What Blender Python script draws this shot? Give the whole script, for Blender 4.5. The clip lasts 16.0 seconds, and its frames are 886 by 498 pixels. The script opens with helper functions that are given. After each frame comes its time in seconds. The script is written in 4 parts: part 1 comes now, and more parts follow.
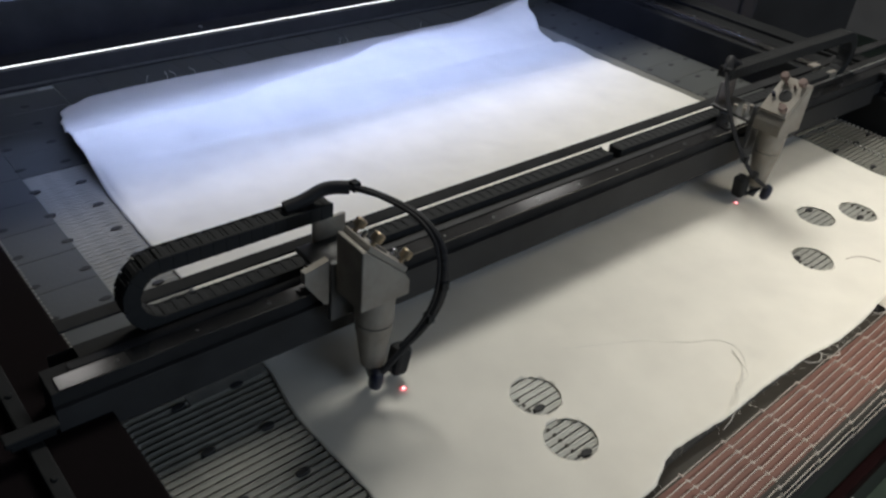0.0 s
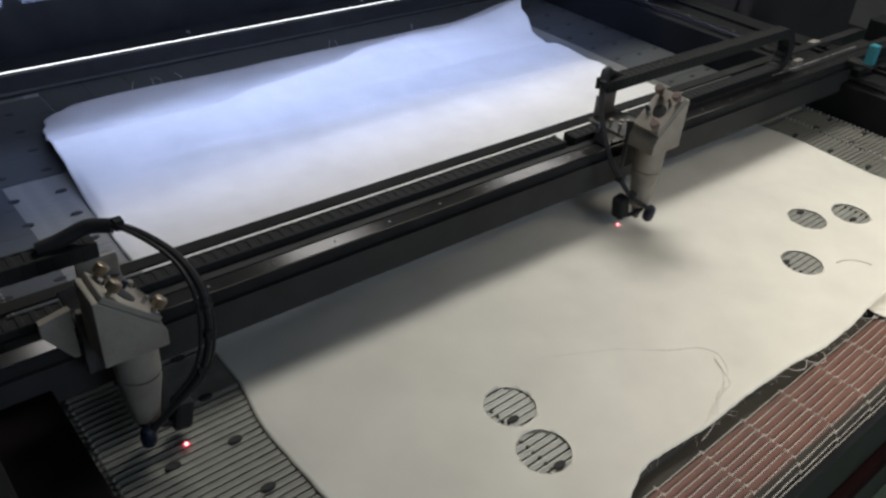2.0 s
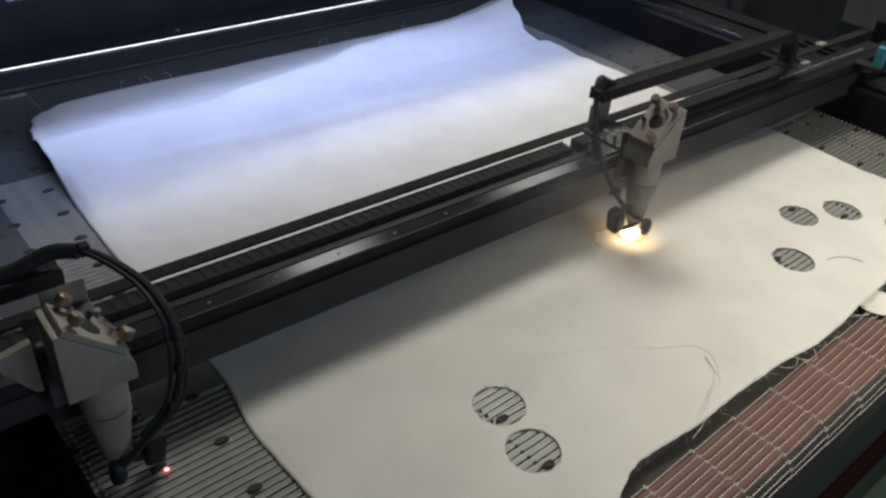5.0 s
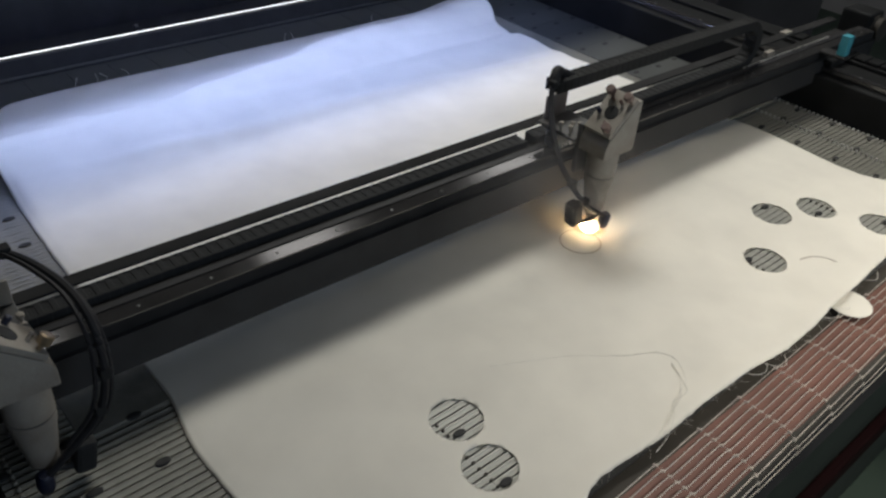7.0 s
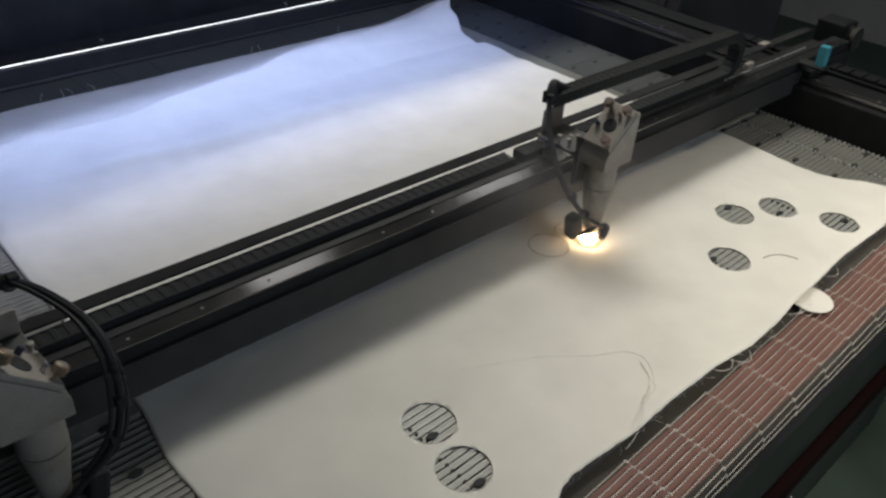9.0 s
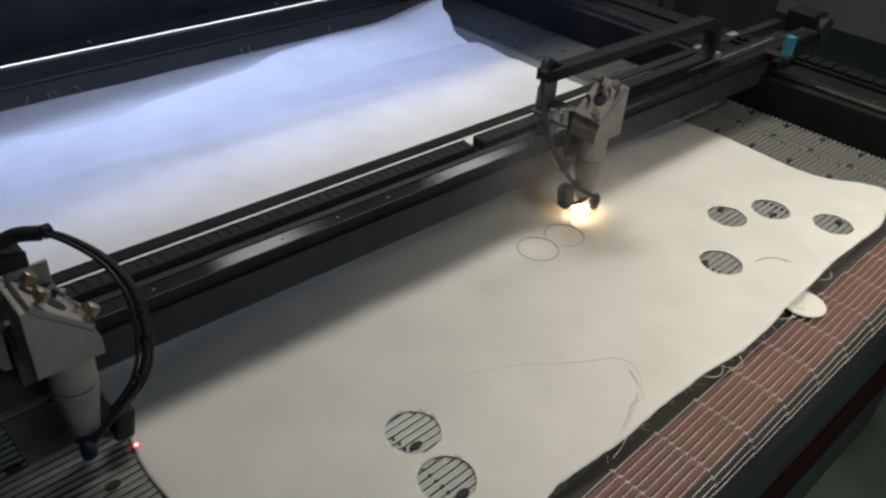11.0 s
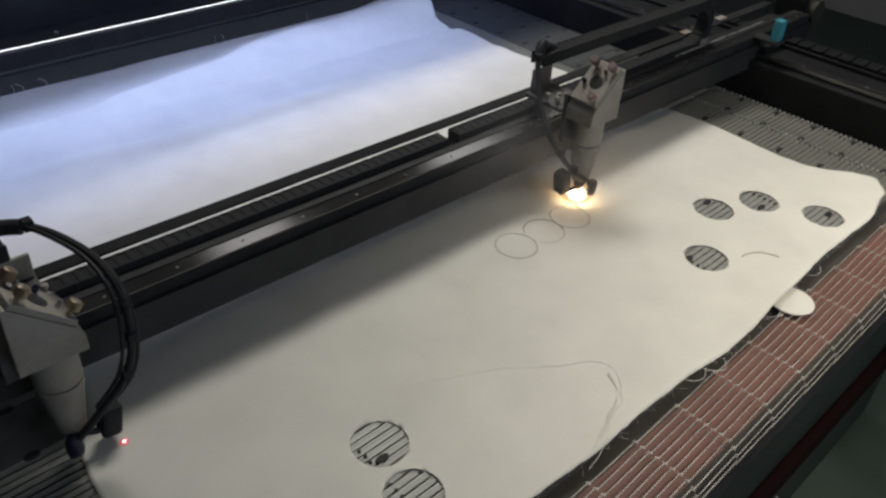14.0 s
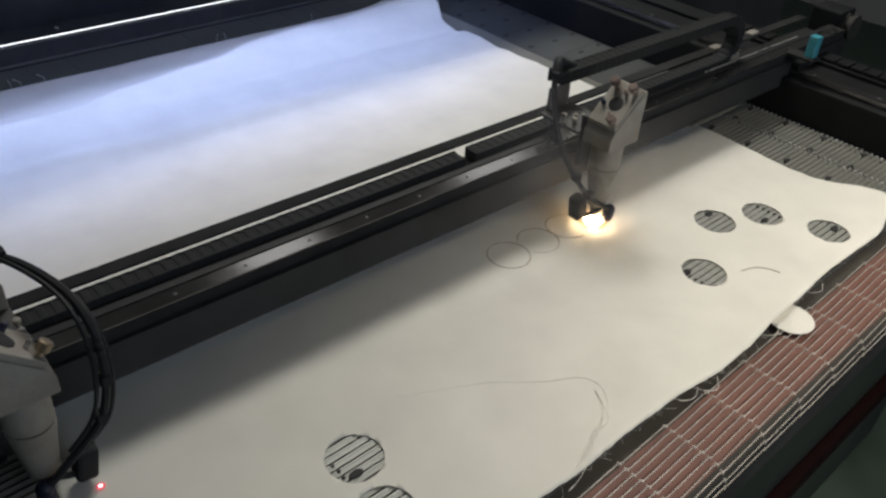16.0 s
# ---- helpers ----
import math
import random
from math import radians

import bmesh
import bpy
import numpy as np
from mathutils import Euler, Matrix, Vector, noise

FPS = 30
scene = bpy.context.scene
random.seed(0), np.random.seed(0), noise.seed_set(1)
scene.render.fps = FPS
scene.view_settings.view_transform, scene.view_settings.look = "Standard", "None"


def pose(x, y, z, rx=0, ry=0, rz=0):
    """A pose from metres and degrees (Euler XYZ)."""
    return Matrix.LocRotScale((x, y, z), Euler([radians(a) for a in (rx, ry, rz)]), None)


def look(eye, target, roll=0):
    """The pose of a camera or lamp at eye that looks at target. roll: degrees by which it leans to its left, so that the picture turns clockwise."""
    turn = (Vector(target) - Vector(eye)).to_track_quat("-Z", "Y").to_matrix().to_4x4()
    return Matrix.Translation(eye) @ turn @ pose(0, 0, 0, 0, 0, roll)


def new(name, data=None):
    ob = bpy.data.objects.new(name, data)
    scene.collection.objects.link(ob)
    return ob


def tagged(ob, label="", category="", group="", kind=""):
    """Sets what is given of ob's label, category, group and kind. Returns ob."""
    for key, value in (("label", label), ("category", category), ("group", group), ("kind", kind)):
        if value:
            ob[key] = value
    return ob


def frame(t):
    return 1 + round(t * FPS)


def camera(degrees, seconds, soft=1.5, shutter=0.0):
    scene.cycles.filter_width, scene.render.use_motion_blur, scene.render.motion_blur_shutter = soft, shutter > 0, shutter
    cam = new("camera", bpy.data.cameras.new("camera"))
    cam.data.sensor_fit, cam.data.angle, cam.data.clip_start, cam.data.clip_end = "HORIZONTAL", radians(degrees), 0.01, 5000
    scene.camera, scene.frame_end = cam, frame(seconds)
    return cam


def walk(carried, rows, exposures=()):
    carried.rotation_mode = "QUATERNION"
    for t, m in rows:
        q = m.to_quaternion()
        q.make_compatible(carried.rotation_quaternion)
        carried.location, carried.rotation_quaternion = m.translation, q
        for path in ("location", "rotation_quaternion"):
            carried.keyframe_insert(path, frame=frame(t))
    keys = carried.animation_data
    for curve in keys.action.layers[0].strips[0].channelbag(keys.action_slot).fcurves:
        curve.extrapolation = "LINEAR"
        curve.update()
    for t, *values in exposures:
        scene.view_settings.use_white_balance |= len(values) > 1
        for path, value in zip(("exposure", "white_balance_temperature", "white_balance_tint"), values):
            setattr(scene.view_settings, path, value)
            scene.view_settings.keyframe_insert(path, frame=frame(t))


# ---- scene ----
cam = camera(57.0, 16.0, soft=2.6)
PATH = [
    (0, (-0.703, -0.515, 0.826), (0.436, 0.68, -0.303), 5.8),
    (0.5, (-0.664, -0.521, 0.824), (0.456, 0.685, -0.312), 5.1),
    (1, (-0.651, -0.534, 0.829), (0.474, 0.672, -0.303), 4.9),
    (1.5, (-0.647, -0.528, 0.827), (0.478, 0.678, -0.303), 5.3),
    (2, (-0.642, -0.535, 0.83), (0.471, 0.681, -0.303), 4.7),
    (2.5, (-0.637, -0.535, 0.826), (0.469, 0.688, -0.305), 4.4),
    (3, (-0.64, -0.539, 0.827), (0.466, 0.685, -0.304), 4.6),
    (5.5, (-0.619, -0.537, 0.824), (0.51, 0.657, -0.315), 4.7),
    (6, (-0.577, -0.531, 0.817), (0.565, 0.635, -0.339), 5.2),
    (6.5, (-0.556, -0.525, 0.817), (0.57, 0.652, -0.343), 5.1),
    (7, (-0.558, -0.528, 0.821), (0.574, 0.651, -0.332), 4.7),
    (7.5, (-0.561, -0.535, 0.821), (0.59, 0.631, -0.325), 4.3),
    (8, (-0.567, -0.54, 0.822), (0.604, 0.618, -0.313), 4.3),
    (8.5, (-0.562, -0.546, 0.823), (0.625, 0.606, -0.302), 4.0),
    (9, (-0.564, -0.544, 0.822), (0.625, 0.604, -0.304), 4.6),
    (9.5, (-0.559, -0.549, 0.822), (0.62, 0.617, -0.296), 4.1),
    (12, (-0.505, -0.534, 0.822), (0.682, 0.601, -0.319), 4.6),
    (12.5, (-0.49, -0.527, 0.818), (0.685, 0.613, -0.33), 4.2),
    (13, (-0.484, -0.525, 0.822), (0.685, 0.616, -0.333), 3.8),
    (13.5, (-0.48, -0.525, 0.817), (0.694, 0.605, -0.344), 4.1),
    (14, (-0.462, -0.531, 0.814), (0.712, 0.596, -0.349), 4.0),
    (14.5, (-0.447, -0.537, 0.816), (0.731, 0.591, -0.34), 4.2),
    (15, (-0.433, -0.538, 0.82), (0.736, 0.602, -0.334), 4.7),
    (15.5, (-0.416, -0.538, 0.818), (0.749, 0.61, -0.334), 5.1),
    (16, (-0.406, -0.538, 0.809), (0.737, 0.618, -0.356), 4.4),
]
walk(cam, [(t, look(eye, target, roll)) for t, eye, target, roll in PATH],
     exposures=((0, 0.24), (1, 0.19), (3, 0.12), (5.5, 0.05), (6.5, 0.0), (7.5, 0.02), (9.5, 0.0), (12, 0.0), (13, -0.02), (14, -0.1), (15, -0.07), (16, 0.03)))

# ---- light ----
world = bpy.data.worlds.new("world")
scene.world = world
world.use_nodes = True
world.node_tree.nodes["Background"].inputs[0].default_value = (0.75, 0.85, 1.0, 1)
world.node_tree.nodes["Background"].inputs[1].default_value = 0.02
scene.view_settings.exposure = 0.0


def area_lamp(name, at, target, sx, sy, watts, colour):
    data = bpy.data.lights.new(name, "AREA")
    data.shape, data.size, data.size_y, data.energy, data.color = "RECTANGLE", sx, sy, watts, colour
    ob = new(name, data)
    ob.matrix_world = look(at, target)
    return ob


CEILING_LAMP = area_lamp("ceiling_lamp_light", (1.335, 1.262, 2.374), (1.065, 0.432, -0.046), 1.5, 0.52, 30.0, (1.0, 0.98, 0.91))
CEILING_LAMP.data.spread = radians(150)
# warm fill added to brighten the near cloth and the roller
FRONT_FILL = area_lamp("front_fill_light", (1.05, -1.25, 1.80), (0.87, -0.95, 0), 0.9, 0.5, 8.6, (1.0, 0.92, 0.78))
FRONT_FILL.data.spread = radians(70)
# blue fill added out of view to tint the far cloth
area_lamp("rear_fill_light", (0.40, 0.920, 0.388), (0.40, 1.17, 0.02), 1.54, 0.008, 5.2, (0.44, 0.55, 1.0))
# cool fill for shaded sides, added from an unseen window
area_lamp("south_fill_light", (0.5, -3.98, 1.45), (0.0, 0.3, 0.2), 2.05, 1.3, 32.0, (0.68, 0.82, 1.0))

# ---- helpers for building ----


def material(name, colour, rough=0.6, metal=0.0, vary=0.25, scale=30.0, bump=0.1, bump_scale=200.0, spec=0.5, tint=None):
    """A node material with two scales of colour variation, uneven gloss and fine relief."""
    m = bpy.data.materials.new(name)
    m.use_nodes = True
    nt = m.node_tree
    b = nt.nodes["Principled BSDF"]
    tc = nt.nodes.new("ShaderNodeTexCoord")
    n1, n2, n3 = (nt.nodes.new("ShaderNodeTexNoise") for _ in range(3))
    n1.inputs["Scale"].default_value, n2.inputs["Scale"].default_value, n3.inputs["Scale"].default_value = scale * 0.15, scale, bump_scale
    for n in (n1, n2, n3):
        n.inputs["Detail"].default_value = 4
        nt.links.new(tc.outputs["Object"], n.inputs["Vector"])
    add = nt.nodes.new("ShaderNodeMath")
    add.operation = "ADD"
    nt.links.new(n1.outputs["Fac"], add.inputs[0])
    nt.links.new(n2.outputs["Fac"], add.inputs[1])
    ramp = nt.nodes.new("ShaderNodeMapRange")
    ramp.inputs["From Min"].default_value, ramp.inputs["From Max"].default_value = 0.6, 1.4
    nt.links.new(add.outputs[0], ramp.inputs["Value"])
    mix = nt.nodes.new("ShaderNodeMix")
    mix.data_type = "RGBA"
    dark = tint if tint else tuple(c * (1 - vary) for c in colour)
    light = tuple(min(1, c * (1 + vary * 0.5)) for c in colour)
    mix.inputs["A"].default_value, mix.inputs["B"].default_value = (*dark, 1), (*light, 1)
    nt.links.new(ramp.outputs["Result"], mix.inputs["Factor"])
    nt.links.new(mix.outputs["Result"], b.inputs["Base Color"])
    rr = nt.nodes.new("ShaderNodeMapRange")
    rr.inputs["To Min"].default_value, rr.inputs["To Max"].default_value = max(0.05, rough - 0.12), min(1, rough + 0.12)
    nt.links.new(n2.outputs["Fac"], rr.inputs["Value"])
    nt.links.new(rr.outputs["Result"], b.inputs["Roughness"])
    b.inputs["Metallic"].default_value = metal
    b.inputs["Specular IOR Level"].default_value = spec
    if bump:
        bp = nt.nodes.new("ShaderNodeBump")
        bp.inputs["Strength"].default_value, bp.inputs["Distance"].default_value = bump, 0.002
        nt.links.new(n3.outputs["Fac"], bp.inputs["Height"])
        nt.links.new(bp.outputs["Normal"], b.inputs["Normal"])
    return m


def glow(name, colour, strength, clear=0.0):
    """A surface that gives off light, partly clear like a flame."""
    m = bpy.data.materials.new(name)
    m.use_nodes = True
    nt = m.node_tree
    nt.nodes.clear()
    out, e = nt.nodes.new("ShaderNodeOutputMaterial"), nt.nodes.new("ShaderNodeEmission")
    e.inputs[0].default_value, e.inputs[1].default_value = (*colour, 1), strength
    if clear:
        t, mx = nt.nodes.new("ShaderNodeBsdfTransparent"), nt.nodes.new("ShaderNodeMixShader")
        mx.inputs[0].default_value = 1 - clear
        nt.links.new(t.outputs[0], mx.inputs[1])
        nt.links.new(e.outputs[0], mx.inputs[2])
        nt.links.new(mx.outputs[0], out.inputs[0])
    else:
        nt.links.new(e.outputs[0], out.inputs[0])
    return m


BLACK = material("black_paint", (0.044, 0.044, 0.045), 0.6, 0, 0.35, 25, 0.12, 350, spec=0.15)
# the black again, darkened for side parts that lie in weak light
DIM_BLACK = material("dim_black_paint", (0.020, 0.021, 0.022), 0.6, 0, 0.5, 14, 0.12, 250, spec=0.14)
BLACK_MATT = material("black_matt_paint", (0.040, 0.040, 0.041), 0.9, 0, 0.5, 12, 0.2, 200, spec=0.05)
PLASTIC = material("black_plastic", (0.026, 0.027, 0.028), 0.8, 0, 0.3, 60, 0.1, 500, spec=0.25)
STEEL = material("bright_steel", (0.55, 0.56, 0.58), 0.28, 1, 0.3, 50, 0.08, 300)
ALLOY = material("dusty_cast_alloy", (0.38, 0.365, 0.325), 0.65, 0.2, 0.35, 24, 0.3, 260, tint=(0.2, 0.165, 0.135))
DARK_ALLOY = material("dark_alloy", (0.12, 0.12, 0.12), 0.5, 0.5, 0.3, 40, 0.2, 300)
DARK_BROWN = material("dark_brown_metal", (0.06, 0.054, 0.045), 0.8, 0, 0.4, 30, 0.2, 200)
GUIDE = material("polished_guide_rail", (0.15, 0.147, 0.148), 0.08, 0.8, 0.3, 14, 0.0, 300)
BRIGHT_WIRE = material("bright_wire", (0.64, 0.59, 0.53), 0.42, 0.35, 0.3, 40, 0.1, 300)
DULL_BRASS = material("dusty_pinkish_brass", (0.23, 0.165, 0.145), 0.65, 0.2, 0.4, 60, 0.15, 300)
BRASS = material("sooty_brass", (0.42, 0.33, 0.22), 0.38, 0.7, 0.4, 60, 0.15, 300)
PLATE = material("grey_bed_plate", (0.072, 0.076, 0.072), 0.6, 0.1, 0.3, 9, 0.15, 150)
WIRE = material("galvanised_slat", (0.42, 0.42, 0.385), 0.5, 0.3, 0.3, 40, 0.1, 300)
DULL_WIRE = material("dull_galvanised_slat", (0.25, 0.245, 0.215), 0.55, 0.2, 0.4, 40, 0.1, 300)
BEAD = material("bright_bead_metal", (0.6, 0.59, 0.56), 0.3, 0.5, 0.3, 40, 0.05, 300)
RED = material("red_brown_paint", (0.185, 0.086, 0.066), 0.6, 0, 0.35, 18, 0.15, 160)
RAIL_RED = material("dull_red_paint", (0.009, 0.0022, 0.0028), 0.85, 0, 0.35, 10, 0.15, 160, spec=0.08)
BEAM_RED = material("near_black_red_paint", (0.0065, 0.0042, 0.0048), 0.85, 0, 0.4, 10, 0.15, 160, spec=0.08)
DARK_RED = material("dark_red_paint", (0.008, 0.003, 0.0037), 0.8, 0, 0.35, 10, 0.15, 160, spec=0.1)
RUBBER = material("black_rubber", (0.024, 0.024, 0.027), 0.6, 0, 0.3, 80, 0.1, 400, spec=0.3)
BLUE = material("blue_plastic", (0.012, 0.016, 0.04), 0.45, 0, 0.3, 80, 0.05, 400)
CYAN = material("cyan_plastic", (0.06, 0.34, 0.42), 0.45, 0, 0.2, 80, 0.05, 400)
GREEN = material("dark_green_floor", (0.03, 0.052, 0.04), 0.6, 0, 0.4, 6, 0.1, 60)
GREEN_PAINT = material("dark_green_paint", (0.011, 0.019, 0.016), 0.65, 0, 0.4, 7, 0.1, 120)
WALL = material("grey_wall_paint", (0.3, 0.29, 0.29), 0.8, 0, 0.2, 5, 0.1, 90)
BURN = material("scorched_edge", (0.48, 0.42, 0.35), 0.9, 0, 0.4, 90, 0.1, 500)
CHAR = material("charred_edge", (0.26, 0.21, 0.17), 0.9, 0, 0.4, 90, 0.1, 500)
THREAD = material("cotton_thread", (0.80, 0.78, 0.72), 0.9, 0, 0.3, 90, 0.1, 500)
DUSTY_GREY = material("grey_machine_panel", (0.22, 0.2, 0.205), 0.6, 0, 0.3, 14, 0.1, 150)


def cloth_material():
    m = material("off_white_cotton", (0.80, 0.772, 0.70), 0.92, 0, 0.13, 9, 0.0, 300, spec=0.2)
    nt = m.node_tree
    b = nt.nodes["Principled BSDF"]
    tc = nt.nodes.new("ShaderNodeTexCoord")
    waves = []
    for direction in ("X", "Y"):
        w = nt.nodes.new("ShaderNodeTexWave")
        w.bands_direction = direction
        w.inputs["Scale"].default_value, w.inputs["Distortion"].default_value = 260, 1.5
        nt.links.new(tc.outputs["Object"], w.inputs["Vector"])
        waves.append(w)
    add = nt.nodes.new("ShaderNodeMath")
    nt.links.new(waves[0].outputs["Fac"], add.inputs[0])
    nt.links.new(waves[1].outputs["Fac"], add.inputs[1])
    bp = nt.nodes.new("ShaderNodeBump")
    bp.inputs["Strength"].default_value, bp.inputs["Distance"].default_value = 0.12, 0.0006
    nt.links.new(add.outputs[0], bp.inputs["Height"])
    nt.links.new(bp.outputs["Normal"], b.inputs["Normal"])
    return m


CLOTH = cloth_material()


def box(bm, x0, x1, y0, y1, z0, z1, bevel=0.0):
    made = bmesh.ops.create_cube(bm, size=1)["verts"]
    for v in made:
        v.co = Vector((x0 + (v.co.x + 0.5) * (x1 - x0), y0 + (v.co.y + 0.5) * (y1 - y0), z0 + (v.co.z + 0.5) * (z1 - z0)))
    if bevel:
        edges = list({e for v in made for e in v.link_edges})
        bmesh.ops.bevel(bm, geom=edges, offset=bevel, segments=2, profile=0.5, affect="EDGES")
    return bm


def lathe(bm, profile, at=(0, 0, 0), turn=None, steps=28):
    """Rings of (radius, height) round the z axis, closed at both ends."""
    m = Matrix.Translation(at) @ (turn if turn else Matrix())
    rings = []
    for r, z in profile:
        rings.append([bm.verts.new(m @ Vector((r * math.cos(a), r * math.sin(a), z))) for a in (2 * math.pi * k / steps for k in range(steps))])
    for lo, hi in zip(rings, rings[1:]):
        for k in range(steps):
            bm.faces.new((lo[k], lo[(k + 1) % steps], hi[(k + 1) % steps], hi[k]))
    bm.faces.new(list(reversed(rings[0])))
    bm.faces.new(rings[-1])
    return bm


def tube(bm, points, radius, sides=8):
    """A round bar along a smooth line through the points."""
    pts = [Vector(p) for p in points]
    fine = []
    for i in range(len(pts) - 1):
        p0, p1, p2, p3 = pts[max(i - 1, 0)], pts[i], pts[i + 1], pts[min(i + 2, len(pts) - 1)]
        for k in range(6):
            u = k / 6
            fine.append(0.5 * ((2 * p1) + (p2 - p0) * u + (2 * p0 - 5 * p1 + 4 * p2 - p3) * u * u + (3 * p1 - p0 - 3 * p2 + p3) * u ** 3))
    fine.append(pts[-1])
    rings = []
    for i, p in enumerate(fine):
        d = (fine[min(i + 1, len(fine) - 1)] - fine[max(i - 1, 0)]).normalized()
        a = d.cross(Vector((0.13, 0.31, 0.94))).normalized()
        b = d.cross(a)
        rings.append([bm.verts.new(p + radius * (math.cos(t) * a + math.sin(t) * b)) for t in (2 * math.pi * k / sides for k in range(sides))])
    for lo, hi in zip(rings, rings[1:]):
        for k in range(sides):
            bm.faces.new((lo[k], lo[(k + 1) % sides], hi[(k + 1) % sides], hi[k]))
    bm.faces.new(list(reversed(rings[0])))
    bm.faces.new(rings[-1])
    return bm


def prism(bm, outline, y0, y1):
    """An outline in x and z, drawn out along y."""
    a = [bm.verts.new((x, y0, z)) for x, z in outline]
    b = [bm.verts.new((x, y1, z)) for x, z in outline]
    n = len(outline)
    bm.faces.new(a)
    bm.faces.new(list(reversed(b)))
    for k in range(n):
        bm.faces.new((a[k], b[k], b[(k + 1) % n], a[(k + 1) % n]))
    bmesh.ops.recalc_face_normals(bm, faces=bm.faces)
    return bm


def mesh_of(name, bm, mat, smooth=False):
    me = bpy.data.meshes.new(name)
    bmesh.ops.recalc_face_normals(bm, faces=bm.faces)
    bm.to_mesh(me)
    bm.free()
    me.materials.append(mat)
    if smooth:
        for p in me.polygons:
            p.use_smooth = True
        me.set_sharp_from_angle(angle=radians(40))
    return me


def part(name, bm, mat, parent, label="", smooth=False):
    ob = new(name, mesh_of(name, bm, mat, smooth))
    ob.parent = parent
    if label:
        tagged(ob, label)
    return ob


def thing(name, label, category, group="", kind=""):
    return tagged(new(name), label, category, group, kind)


def B():
    return bmesh.new()


# ---- the run of the machine ----
# the place of the cutting point of the head on the high side, in x and y
RAPID = ((0, 0.776, 0.134), (0.2, 0.843, 0.121), (0.4, 0.881, 0.128), (0.5, 0.876, 0.140), (0.6, 0.873, 0.173), (0.8, 0.868, 0.208), (1.0, 0.838, 0.211),
         (1.2, 0.785, 0.212), (1.4, 0.722, 0.211), (1.6, 0.661, 0.211), (1.8, 0.593, 0.212), (2.0, 0.533, 0.212), (2.2, 0.479, 0.213),
         (2.4, 0.436, 0.214), (2.6, 0.431, 0.214), (3.2, 0.431, 0.213), (3.4, 0.427, 0.182))
RING_X, RING_Y, RING_R = (0.461, 0.535, 0.609, 0.683), 0.180, 0.0368
RING_T, RING_LONG = (3.45, 6.77, 10.11, 13.45), 2.86
HEADS_APART = 0.955
# the gantry stands slightly askew to the bed
SKEW = -0.021
TURN = math.degrees(math.atan(SKEW))


def cutting_point(t):
    if t < RING_T[0]:
        for (t0, x0, y0), (t1, x1, y1) in zip(RAPID, RAPID[1:]):
            if t <= t1:
                u = (t - t0) / (t1 - t0)
                return x0 + u * (x1 - x0), y0 + u * (y1 - y0)
        return RING_X[0] - RING_R, RING_Y
    for k in (3, 2, 1, 0):
        if t >= RING_T[k]:
            u = (t - RING_T[k]) / RING_LONG
            if u <= 1:
                a = math.pi - 2 * math.pi * u
                return RING_X[k] + RING_R * math.cos(a), RING_Y + RING_R * math.sin(a)
            v = min(1, (t - RING_T[k] - RING_LONG) / 0.36)
            v = v * v * (3 - 2 * v)
            return RING_X[k] - RING_R + v * (RING_X[k + 1] - RING_X[k]), RING_Y


def burning(t):
    return any(t0 <= t <= t0 + RING_LONG + 0.05 for t0 in RING_T)


# ---- the bed ----
BED_X0, BED_X1, BED_Y0, BED_Y1 = -0.5, 1.372, -0.215, 1.376
PITCH = 0.0115


